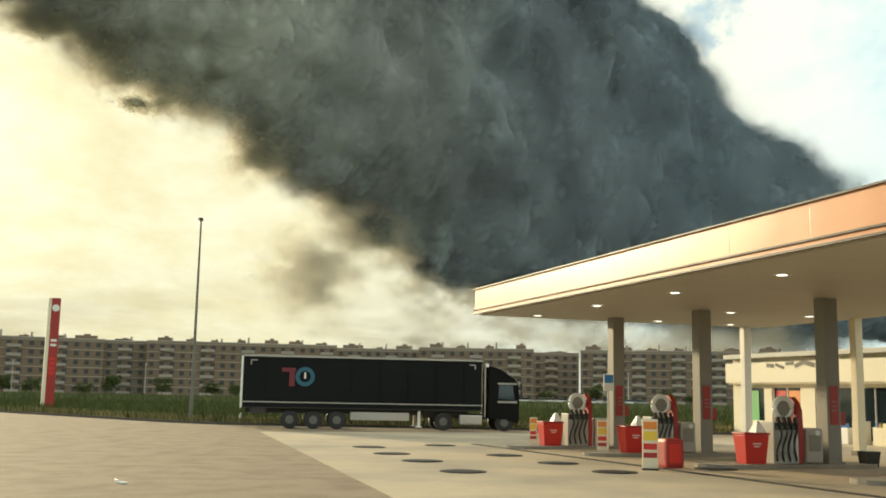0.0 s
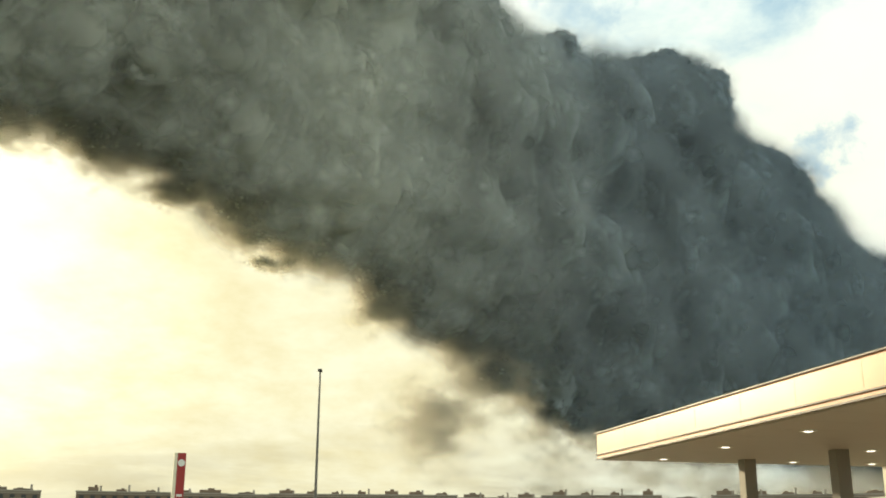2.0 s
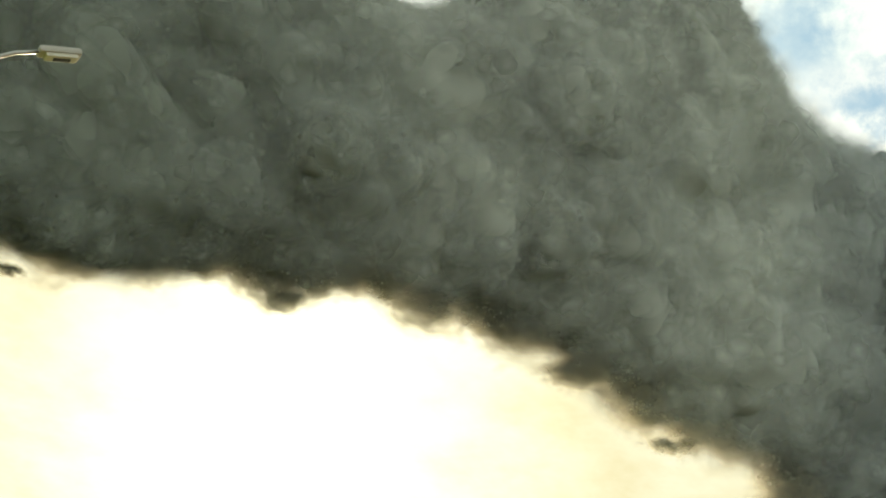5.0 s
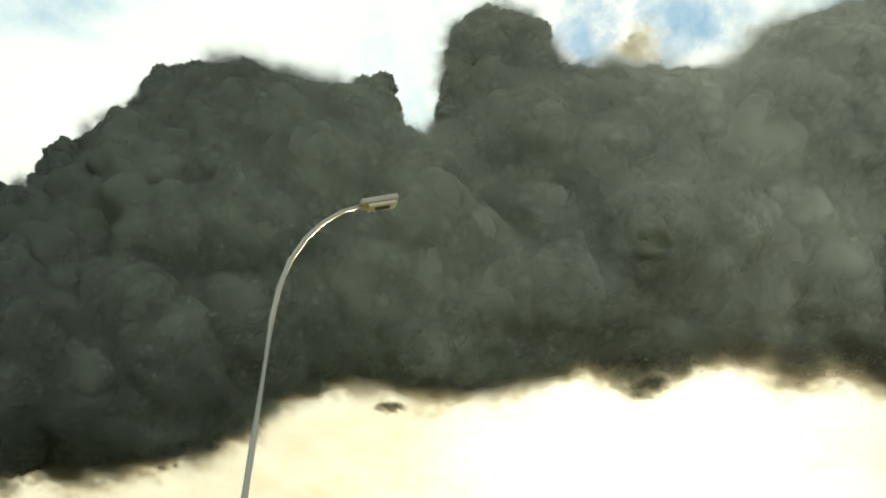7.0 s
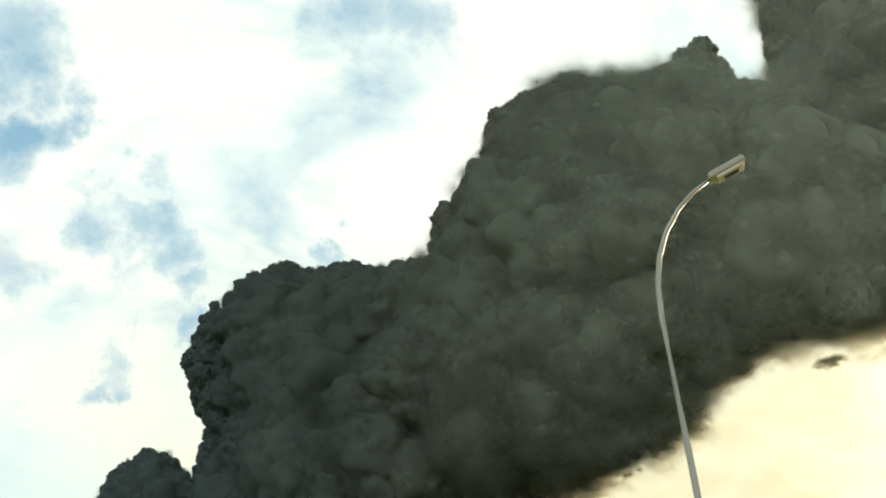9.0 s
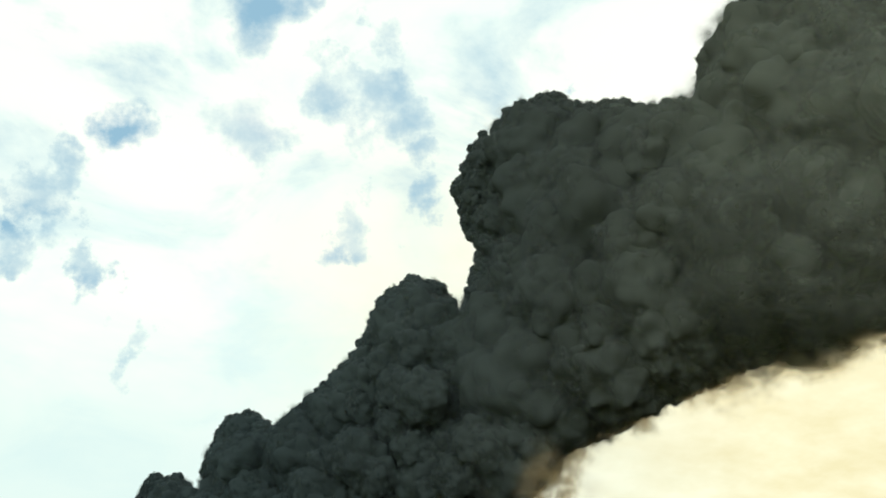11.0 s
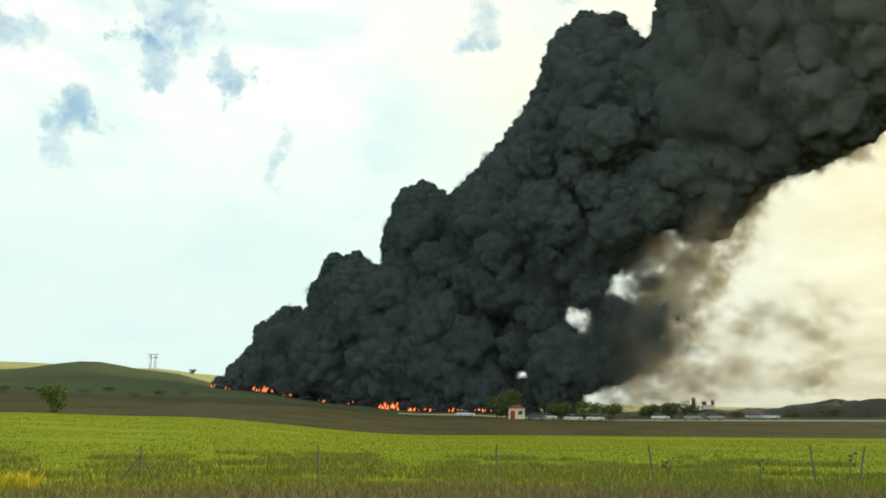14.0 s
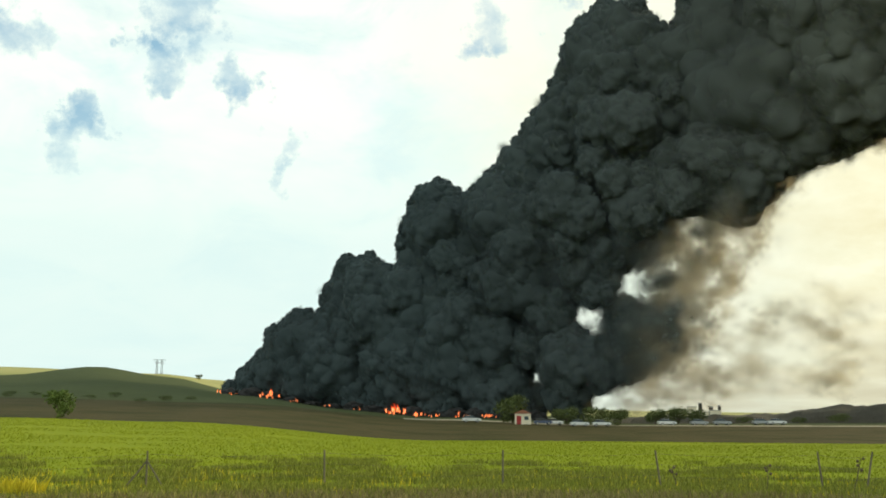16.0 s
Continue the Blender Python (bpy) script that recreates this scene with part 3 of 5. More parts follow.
                if rng.random() < 0.6:
                    put(rng.choice(torn if a < 44 else thin), a, e + rng.uniform(-0.1, 0.5), q * rng.uniform(0.5, 0.9), 0.0, 1.0, 1.4)
    for a, e, w, h in SHREDS:
        for k in range(9):
            u = rng.uniform(-1, 1)
            put(rng.choice(veil), a + u * w, e + rng.uniform(-0.5, 0.5) * h, h * rng.uniform(0.7, 1.2) * (1.1 - abs(u)), 0.0, 1.0, 1.9)
            if k < 3:
                put(rng.choice(thin), a + 0.5 * u * w, e + 0.2 * h, h * rng.uniform(0.8, 1.1), 0.0, 1.0, 1.9)
    # thin brown smoke that drifts beside the fire
    for k in range(26):
        a = rng.uniform(9.5, 20.0)
        put(rng.choice(haze), a, rng.uniform(0.8, 1.2 + (a - 9.5) * 0.55), rng.uniform(0.8, 2.0), rng.uniform(-1, 1), 0.4, 1.5)
    # old smoke that trails low down the wind
    for k in range(40):
        a = rng.uniform(88, 116)
        put(rng.choice(veil), a, rng.uniform(0.2, 0.95) * (12.0 - (a - 88) * 0.3), rng.uniform(1.2, 2.6), rng.uniform(-2, 0), 1.0, 1.7)
    # dark skirts of smoke low over the fire
    for k in range(46):
        a = rng.uniform(-10.5, 7.6)
        d = plume_dist(a) + rng.uniform(-12, 10)
        q = rng.uniform(3.5, 8) * (0.5 if a < -6 else 1.0)
        p = at_az(a, d)
        e = math.degrees(math.atan2(land(p.x, p.y) + q * rng.uniform(0.3, 1.2) - 2, d))
        put(rng.choice(crisp), a, e, math.degrees(q / d), rng.uniform(-1, 1), 0.15)


make_plume()


def smoke_rows(m, off, az, turn, pace):
    """A puff drifts along the plume, slower low down."""
    t0 = seen_when(az)
    speed = lerp_table(az, [(-12, 1.5), (0, 3.0), (8, 3.8), (14, 5.6), (20, 5.0), (28, 3.6), (40, 2.4), (120, 2.4)])
    rise = lerp_table(az, [(-12, 0.6), (0, 1.6), (8, 1.5), (15, 0.3), (26, 0.0)])
    rows = []
    gust = lerp_table(az, [(20, 1.0), (32, 0.0)])

    def clock(t):
        return t + gust * (float(np.interp(t, (0.0, 9.0, 12.5, 16.0), (-2.0, 7.4, 13.0, 16.0))) - t)

    for t in (0.0, 5.0, 9.0, 12.5, 16.0):
        dt = clock(t) - clock(t0)
        c, _ = plume_along(m + pace * speed * dt)
        p = c + off
        p.z += pace * rise * dt * min(1.0, max(0.0, p.z / 120))
        rows.append((t, pose(p.x, p.y, p.z, turn[0], turn[1], turn[2] + 0.6 * t)))
    return rows


# ---- the filling station: its own axes, x along the canopy towards the road, y away from the sun ----
ST = pose(41.3, -6.0, 0, 0, 0, 192.1)
M_FASCIA = material("orange_fascia_panel", (0.66, 0.275, 0.125), 0.32, grain=2.5, vary=0.07)
M_CREAM = material("cream_paint", (0.78, 0.70, 0.52), 0.6, grain=0.8, vary=0.06)
M_DARKTRIM = material("black_trim", (0.03, 0.025, 0.02), 0.5, grain=0.3, vary=0.3)
M_SOFFIT = material("soffit_panel", (0.46, 0.42, 0.35), 0.55, grain=2.0, vary=0.05)
M_COLUMN = material("grey_column_paint", (0.25, 0.235, 0.20), 0.6, grain=0.5, vary=0.12)
M_RED = material("red_plastic", (0.62, 0.03, 0.02), 0.4, grain=0.5, vary=0.12)
M_DARKRED = material("dark_red_panel", (0.36, 0.025, 0.02), 0.45, grain=0.4, vary=0.15)
M_WHITE = material("white_paint", (0.80, 0.78, 0.72), 0.45, grain=0.4, vary=0.05)
M_GREY = material("grey_enamel", (0.42, 0.40, 0.35), 0.5, grain=0.4, vary=0.1)
M_RUBBER = material("black_rubber", (0.02, 0.02, 0.02), 0.65, grain=0.1, vary=0.2)
M_STEEL = material("brushed_steel", (0.55, 0.54, 0.50), 0.4, 0.8, grain=0.1, vary=0.1)
M_YELLOWP = material("yellow_print", (0.80, 0.55, 0.06), 0.5, grain=0.3, vary=0.1)
M_GREENP = material("green_print", (0.10, 0.42, 0.12), 0.5, grain=0.4, vary=0.1)
M_ORANGEP = material("orange_print", (0.75, 0.25, 0.04), 0.5, grain=0.4, vary=0.1)
M_BLUEP = material("blue_print", (0.05, 0.22, 0.5), 0.5, grain=0.3, vary=0.1)
M_DARKGLASS = glass("dark_window_glass")
M_LAMPGLOW = material("downlight_glow", (1.0, 0.93, 0.78), 0.5, emit=2.2)
M_COVER = material("cast_iron_cover", (0.035, 0.03, 0.025), 0.75, 0.2, grain=0.1, vary=0.3)


def st(x, y, z=0.0, turn=0.0):
    return ST @ pose(x, y, z, 0, 0, turn)


def sheet(name, outline, z0, z1, mat, label, category):
    bm = bmesh.new()
    prism(bm, outline, z0, z1)
    return tagged(link_mesh(name, bm, mat), label, category, kind="structure")


KERB = [(130, 62), (86, 26.6), (74, 16.8), (66, 10.2), (63.0, 6.4), (62.2, 2.0), (61.6, -9.0), (59.5, -16), (58.5, -30), (64, -60)]
SEAM = [(52.5, 3.3), (49.33, 2.85), (20.5, -1.3), (-8, -5.4)]
sheet("road", [(-12, -60), (-12, 9), (30, 12), (60, 42), (130, 61.5)] + KERB[1:], -0.3, 0.012, M_ASPHALT, "worn pale asphalt apron of the filling station", "road")
sheet("pavement", SEAM + [(-8, -58), (54, -58), (54.3, -16), (56.0, -9.0)], -0.25, 0.022, M_CONCRETE, "pale concrete forecourt slab with tyre dirt", "pavement")


def make_kerb():
    k = thing("kerb", Matrix(), "low stone kerb along the grass verge", "kerb", kind="structure")
    for (a, b), (c, d) in zip(KERB, KERB[1:]):
        p, q = Vector((a, b, 0)), Vector((c, d, 0))
        n = max(1, round((q - p).length / 1.6))
        yaw = math.degrees(math.atan2(d - b, c - a))
        step = (q - p).length / n
        me = None
        for i in range(n):
            o = p.lerp(q, (i + 0.5) / n)
            if me is None:
                bm = bmesh.new()
                box(bm, (step - 0.02, 0.22, 0.40), (0, 0, -0.04), 0.02)
                ob = part("kerbstone", bm, M_DARKKERB, k)
                me = ob.data
            else:
                ob = new("kerbstone", me)
                ob.parent = k
            ob.matrix_basis = pose(o.x, o.y, 0, 0, 0, yaw)


make_kerb()


def make_canopy():
    c = thing("canopy", st(0, 0), "flat filling station canopy with a sunlit orange fascia", "canopy")
    bm = bmesh.new()
    box(bm, (46, 13.5, 0.10), (23, 6.8, 5.34))
    part("soffit", bm, M_SOFFIT, c)
    for i in range(23):
        bm = bmesh.new()
        box(bm, (1.985, 13.4, 0.02), (1.0 + 2 * i, 6.8, 5.280))
        part("soffit_panel", bm, M_SOFFIT, c)
    bm = bmesh.new()
    box(bm, (46, 13.5, 0.12), (23, 6.8, 6.16))
    part("roof", bm, M_GREY, c)
    for i in range(16):
        bm = bmesh.new()
        box(bm, (2.996, 0.10, 0.80), (-0.1 + 1.5 + 3.0 * i, -0.05, 5.91), 0.012)
        part("fascia_panel", bm, M_FASCIA, c)
    for i in range(5):
        bm = bmesh.new()
        box(bm, (0.10, 2.74, 0.80), (-0.06, 1.3 + 2.75 * i, 5.91), 0.012)
        part("fascia_panel", bm, M_FASCIA, c)
    for z, h, out in ((6.33, 0.05, 0.13), (5.49, 0.05, 0.11), (5.33, 0.06, 0.09)):
        bm = bmesh.new()
        box(bm, (48.2, 0.06, h), (24 - 0.15, -out, z), 0.008)
        part("trim_strip", bm, M_DARKTRIM, c)
    bm = bmesh.new()
    box(bm, (48.1, 0.10, 0.13), (24 - 0.1, -0.04, 5.41), 0.01)
    part("lower_fascia", bm, M_FASCIA, c)
    for i in range(9):
        for b in (2.0, 7.5, 11.0):
            bm = bmesh.new()
            box(bm, (0.36, 0.36, 0.05), (1.5 + 5.2 * i, b, 5.262), 0.01)
            d = part("downlight", bm, M_WHITE, c)
            bm = bmesh.new()
            tube(bm, (1.5 + 5.2 * i, b, 5.225), (1.5 + 5.2 * i, b, 5.239), 0.14, n=20)
            part("lens", bm, M_LAMPGLOW, d, "lit downlight")


make_canopy()


def make_column(x, y, mat, sign):
    w = 0.50 if sign else 0.34
    c = thing("canopy_column", st(x, y, 0.02), "square grey column under the canopy" if sign else "plain white column at the canopy's back edge", "column", "canopy columns")
    bm = bmesh.new()
    box(bm, (w, w, 5.25), (0, 0, 2.625), 0.03)
    part("shaft", bm, mat, c)
    bm = bmesh.new()
    box(bm, (w + 0.12, w + 0.12, 0.18), (0, 0, 0.09), 0.02)
    part("plinth", bm, M_KERB, c)
    if sign:
        bm = bmesh.new()
        box(bm, (0.03, 0.30, 1.2), (0.262, 0, 1.9), 0.01)
        p = part("sign_plate", bm, M_DARKRED, c, "faded red sign plate")
        for k in range(3):
            bm = bmesh.new()
            box(bm, (0.008, 0.18, 0.03), (0.281, 0, 1.75 + k * 0.13))
            part("lettering", bm, M_COLUMN, p)
        bm = bmesh.new()
        box(bm, (0.18, 0.22, 0.42), (0.1, 0.36, 1.5), 0.02)
        part("extinguisher_box", bm, M_DARKRED, c)


COLUMNS = ((1.9, 5.3), (6.6, 6.3), (12.3, 7.2), (18.0, 8.1), (23.6, 9.0))
for x, y in COLUMNS:
    make_column(x, y, M_COLUMN, True)
make_column(0.4, 12.5, M_WHITE, False)
# white column too: the cream stands in for the shade it is in
make_column(6.6, 13.2, M_CREAM, False)


def make_island(x, y):
    """A pump island: kerbed slab, waste bin, pump with hoses, ring sign, service box."""
    bm = bmesh.new()
    out = [(x + 0.75 * math.cos(a), 7.1 + 0.75 * math.sin(a)) for a in (math.pi * k / 8 for k in range(9))]
    out += [(x + 0.75 * math.cos(a), 2.3 + 0.75 * math.sin(a)) for a in (math.pi + math.pi * k / 8 for k in range(9))]
    prism(bm, out, 0.0, 0.14)
    ob = link_mesh("pump_island", bm, M_KERB)
    ob.matrix_basis = st(0, y)
    tagged(ob, "low concrete island under the fuel pumps", "pump island", "pump islands")

    p = thing("fuel_pump", st(x, y + 4.45, 0.14), "grey fuel pump with black hoses and a red side fin", "fuel pump", "fuel pumps")
    bm = bmesh.new()
    box(bm, (0.62, 0.88, 1.25), (0, 0, 0.625), 0.03)
    body = part("body", bm, M_GREY, p)
    bm = bmesh.new()
    box(bm, (0.03, 0.8, 0.2), (0.325, 0, 1.12), 0.008)
    part("display_panel", bm, M_DARKGLASS, body)
    for k in range(4):
        w = -0.31 + 0.20 * k
        bm = bmesh.new()
        pts = [(0.33 + 0.09 * math.sin(u * math.pi), w + 0.09 * math.sin(u * 6.0 + k * 0.4), 1.24 - 1.15 * u) for u in (i / 12 for i in range(13))]
        sweep(bm, pts, [0.032] * 13, 8)
        part("hose", bm, M_RUBBER, p)
        bm = bmesh.new()
        box(bm, (0.10, 0.09, 0.26), (0.36, w + 0.03, 1.28), 0.02, Matrix.Rotation(0.35, 4, "X"))
        part("nozzle", bm, M_RUBBER, p)
        bm = bmesh.new()
        box(bm, (0.012, 0.08, 1.02), (0.318, w + 0.10, 0.55))
        part("steel_strip", bm, M_STEEL, body)
    bm = bmesh.new()
    rim = [(0.0, 0.31 * math.cos(a), 0.31 * math.sin(a)) for a in (2 * math.pi * k / 28 for k in range(29))]
    sweep(bm, rim, [0.085] * 29, 10)
    bmesh.ops.translate(bm, vec=(0.12, 0.06, 1.66), verts=bm.verts[:])
    part("ring_sign", bm, M_WHITE, p, "white ring sign over the pump", True)
    bm = bmesh.new()
    tube(bm, (0.08, 0.06, 1.66), (0.14, 0.06, 1.66), 0.24, n=28)
    part("ring_face", bm, M_COLUMN, p)
    bm = bmesh.new()
    prism(bm, [(0.30, 0), (0.34, 0.8), (0.30, 1.6), (0.18, 1.85), (-0.02, 2.02), (-0.20, 2.02), (-0.22, 0)], 0.44, 0.62, Matrix(((1, 0, 0, 0), (0, 0, 1, 0), (0, 1, 0, 0), (0, 0, 0, 1))))
    part("side_fin", bm, M_DARKRED, p, "curved red side fin")

    b = thing("waste_bin", st(x + 0.1, y + 3.35, 0.14), "red tapered forecourt waste bin with a paper holder", "waste bin", "waste bins")
    bm = bmesh.new()
    r = box(bm, (0.62, 0.86, 0.86), (0, 0, 0.43), 0.03)
    for v in r:
        k = 0.80 + 0.2 * v.co.z / 0.86
        v.co.x, v.co.y = v.co.x * k, v.co.y * k
    part("body", bm, M_RED, b)
    bm = bmesh.new()
    box(bm, (0.66, 0.90, 0.07), (0, 0, 0.895), 0.02)
    part("rim", bm, M_DARKRED, b)
    bm = bmesh.new()
    bmesh.ops.create_cone(bm, cap_ends=True, segments=4, radius1=0.27, radius2=0.06, depth=0.34)
    bmesh.ops.rotate(bm, matrix=Matrix.Rotation(math.pi / 4, 3, "Z"), verts=bm.verts[:])
    bmesh.ops.translate(bm, vec=(0, 0.24, 1.10), verts=bm.verts[:])
    part("paper_holder", bm, M_WHITE, b, "white pointed paper holder")
    for k in range(2):
        bm = bmesh.new()
        box(bm, (0.01, 0.3 - 0.1 * k, 0.03), (0.300 - 0.008 * k, 0, 0.60 - 0.08 * k))
        part("lettering", bm, M_WHITE, b)

    g = thing("service_box", st(x + 0.05, y + 5.5, 0.14), "grey rounded air and water service box", "service box", "service boxes")
    bm = bmesh.new()
    box(bm, (0.5, 0.62, 1.05), (0, 0, 0.55), 0.08)
    part("body", bm, M_GREY, g)
    bm = bmesh.new()
    box(bm, (0.02, 0.44, 0.5), (0.255, 0, 0.62), 0.01)
    part("door", bm, M_COLUMN, g)
    bm = bmesh.new()
    tube(bm, (0.25, 0.1, 0.93), (0.29, 0.1, 0.93), 0.08, n=16)
    part("gauge", bm, M_WHITE, g)


for x, y in COLUMNS[:4]:
    make_island(x, y - 6.3)


def make_board(x, y, h, w):
    """A narrow upright notice board with printed bands."""
    b = thing("notice_board", st(x, y, 0.022, -25), "narrow upright notice board with red and yellow printed bands", "notice board", "notice boards")
    bm = bmesh.new()
    box(bm, (0.10, w, h), (0, 0, h / 2), 0.015)
    part("panel", bm, M_CREAM, b)
    bm = bmesh.new()
    box(bm, (0.4, w * 1.05, 0.05), (0, 0, 0.025), 0.01)
    part("foot", bm, M_DARKTRIM, b)
    for k, (mat, a, c) in enumerate(((M_ORANGEP, 0.80, 0.95), (M_YELLOWP, 0.58, 0.76), (M_RED, 0.40, 0.52), (M_DARKRED, 0.24, 0.34))):
        bm = bmesh.new()
        box(bm, (0.012, w * 0.86, (c - a) * h), (0.056, 0, (a + c) / 2 * h))
        part("printed_band", bm, mat, b)


make_board(0.0, 2.5, 1.15, 0.30)
make_board(5.9, 2.6, 1.22, 0.36)
make_board(13.1, 0.4, 1.42, 0.44)


def make_cabinet(x, y):
    c = thing("gas_bottle_cabinet", st(x, y, 0.022), "low dark red cabinet beside the pump island", "cabinet")
    bm = bmesh.new()
    r = box(bm, (0.55, 0.60, 0.85), (0, 0, 0.425), 0.1)
    part("body", bm, M_DARKRED, c)
    bm = bmesh.new()
    box(bm, (0.02, 0.4, 0.55), (0.28, 0, 0.42), 0.01)
    part("door", bm, M_RED, c)


make_cabinet(12.35, 1.5)


def make_sign_post():
    s = thing("service_sign", st(5.6, 3.0, 0.02), "small blue and white service sign on a thin pole", "sign")
    bm = bmesh.new()
    tube(bm, (0, 0, 0), (0, 0, 2.9), 0.035)
    part("pole", bm, M_STEEL, s)
    bm = bmesh.new()
    box(bm, (0.03, 0.42, 0.62), (0.05, 0, 2.55), 0.01)
    p = part("plate", bm, M_WHITE, s)
    bm = bmesh.new()
    box(bm, (0.01, 0.34, 0.28), (0.071, 0, 2.68))
    part("pictogram", bm, M_BLUEP, p)


make_sign_post()


def make_planter(x, y):
    p = thing("planter", st(x, y, 0.02), "dark square planter at the column's foot", "planter")
    bm = bmesh.new()
    for v in box(bm, (0.5, 0.5, 0.5), (0, 0, 0.25), 0.03):
        k = 0.8 + 0.4 * v.co.z
        v.co.x, v.co.y = v.co.x * k, v.co.y * k
    part("pot", bm, M_DARKTRIM, p)
    bm = bmesh.new()
    tube(bm, (0, 0, 0.44), (0, 0, 0.49), 0.2)
    part("soil", bm, M_BROWN, p)


make_planter(12.5, 8.5)
make_planter(7.2, 8.6)


def make_covers():
    for (x, y) in ((38.9, -1.6), (34.8, -2.2), (31.2, -2.9), (27.1, -3.6), (34.6, -6.0), (30.9, -7.0), (27.5, -7.8), (40.9, -4.5), (29.2, -11.3)):
        c = thing("tank_cover", pose(x, y, 0.022), "round dark iron tank cover in the forecourt", "manhole cover", "tank covers")
        bm = bmesh.new()
        tube(bm, (0, 0, 0), (0, 0, 0.02), 0.62, n=28)
        part("frame", bm, M_COVER, c)
        bm = bmesh.new()
        tube(bm, (0, 0, 0.02), (0, 0, 0.032), 0.5, n=28)
        part("lid", bm, M_RUBBER, c)


make_covers()


def make_drain():
    d = thing("drain_channel", st(0, 0.3, 0.023, 3), "long dark drain channel across the concrete", "drain")
    bm = bmesh.new()
    box(bm, (24, 0.24, 0.012), (11, 0, 0.006))
    part("channel", bm, M_COVER, d)
    for k in range(24):
        bm = bmesh.new()
        box(bm, (0.92, 0.18, 0.012), (-0.5 + k, 0, 0.018), 0.003)
        part("grate", bm, M_RUBBER, d)


make_drain()


def make_kiosk():
    k = thing("station_shop", st(-13.8, 21.5, 0.02), "low cream filling station shop with posters in its windows", "shop")
    L, D, H = 30.0, 10.0, 4.45
    # front wall in piers and bands round the openings
    openings = [(0.9, 3.0, 0.9, 2.75), (3.7, 6.2, 0.15, 2.75), (7.4, 14.6, 0.15, 2.75), (15.6, 22.4, 0.15, 2.75), (23.4, 29.0, 0.15, 2.75)]
    x = 0.0
    for a, b, z0, z1 in openings + [(L, L, 0, 0)]:
        pieces = [("wall_pier", (a - x, 0.3, H), ((a + x) / 2, 0.15, H / 2))]
        if b > a:
            pieces += [("wall_band", (b - a, 0.3, H - z1), ((a + b) / 2, 0.15, (H + z1) / 2)), ("window_sill", (b - a, 0.3, z0), ((a + b) / 2, 0.15, z0 / 2))]
        for name, size, at in pieces:
            bm = bmesh.new()
            box(bm, size, at)
            part(name, bm, M_CREAM, k)
        x = b
    bm = bmesh.new()
    box(bm, (L, 0.3, H), (L / 2, D + 0.45, H / 2))
    part("back_wall", bm, M_CREAM, k)
    for x in (0.15, L - 0.15):
        bm = bmesh.new()
        box(bm, (0.3, D, H), (x, D / 2 + 0.3, H / 2))
        part("side_wall", bm, M_CREAM, k)
    bm = bmesh.new()
    box(bm, (L + 0.5, D + 1.0, 0.25), (L / 2, D / 2, H + 0.10), 0.03)
    part("roof", bm, M_GREY, k)
    bm = bmesh.new()
    box(bm, (L + 0.3, 0.12, 1.15), (L / 2, -0.36, 3.60), 0.02)
    f = part("fascia_band", bm, M_CREAM, k)
    bm = bmesh.new()
    box(bm, (L, 0.5, 0.06), (L / 2, -0.1, 2.98))
    part("canopy_lip", bm, M_CREAM, k)
    rng = random.Random(3)
    for i in range(5):
        bm = bmesh.new()
        box(bm, (0.55 + 0.3 * rng.random(), 0.03, 0.16 + 0.1 * rng.random()), (4.2 + 0.85 * i, -0.435, 4.0 + rng.uniform(-0.07, 0.07)), 0.01, Matrix.Rotation(rng.uniform(-0.4, 0.4), 4, "Y"))
        part("lettering", bm, M_DARKTRIM, f)
    for i, (a, b, z0, z1) in enumerate(openings):
        bm = bmesh.new()
        box(bm, (b - a, 0.04, z1 - z0), ((a + b) / 2, 0.2, (z0 + z1) / 2))
        w = part("window", bm, M_DARKGLASS, k, "dark shop window")
        n = max(1, round((b - a) / 1.5))
        for j in range(n + 1):
            bm = bmesh.new()
            box(bm, (0.07, 0.10, z1 - z0), (a + (b - a) * j / n, 0.16, (z0 + z1) / 2), 0.01)
            part("mullion", bm, M_WHITE if i < 2 else M_GREY, w)
    posters = [(1.0, 2.3, 0.9, 2.6, M_GREENP), (3.9, 4.8, 0.4, 2.6, M_RED), (5.0, 6.0, 0.9, 2.6, M_ORANGEP), (15.9, 17.4, 0.3, 2.6, M_GREENP), (17.6, 19.6, 0.3, 2.6, M_DARKRED),
               (19.8, 21.5, 0.3, 2.6, M_ORANGEP), (23.8, 26, 0.3, 2.6, M_GREENP)]
    for a, b, z0, z1, mat in posters:
        bm = bmesh.new()
        box(bm, (b - a, 0.02, z1 - z0), ((a + b) / 2, 0.15, (z0 + z1) / 2))
        part("poster", bm, mat, k)


make_kiosk()


def make_shop_clutter():
    rng = random.Random(8)
    for i in range(12):
        x = -4.0 + i * 1.15 + rng.uniform(-0.2, 0.2)
        c = thing("display_crate", st(x, 20.4 + rng.uniform(-0.3, 0.3), 0.02), "stacked goods crate outside the shop front", "crate", "display crates")
        h = rng.uniform(0.5, 1.2)
        mat = rng.choice((M_WHITE, M_STEEL, M_DARKTRIM, M_CREAM, M_RED))
        bm = bmesh.new()
        box(bm, (0.7, 0.5, h), (0, 0, h / 2), 0.03)
        part("crate_body", bm, mat, c)
        for k in range(3):
            bm = bmesh.new()
            tube(bm, (-0.2 + 0.2 * k, -0.1, h), (-0.2 + 0.2 * k, -0.1, h + 0.22), 0.07, 0.04, 10)
            part("bottle", bm, rng.choice((M_GREENP, M_BLUEP, M_ORANGEP)), c)


make_shop_clutter()


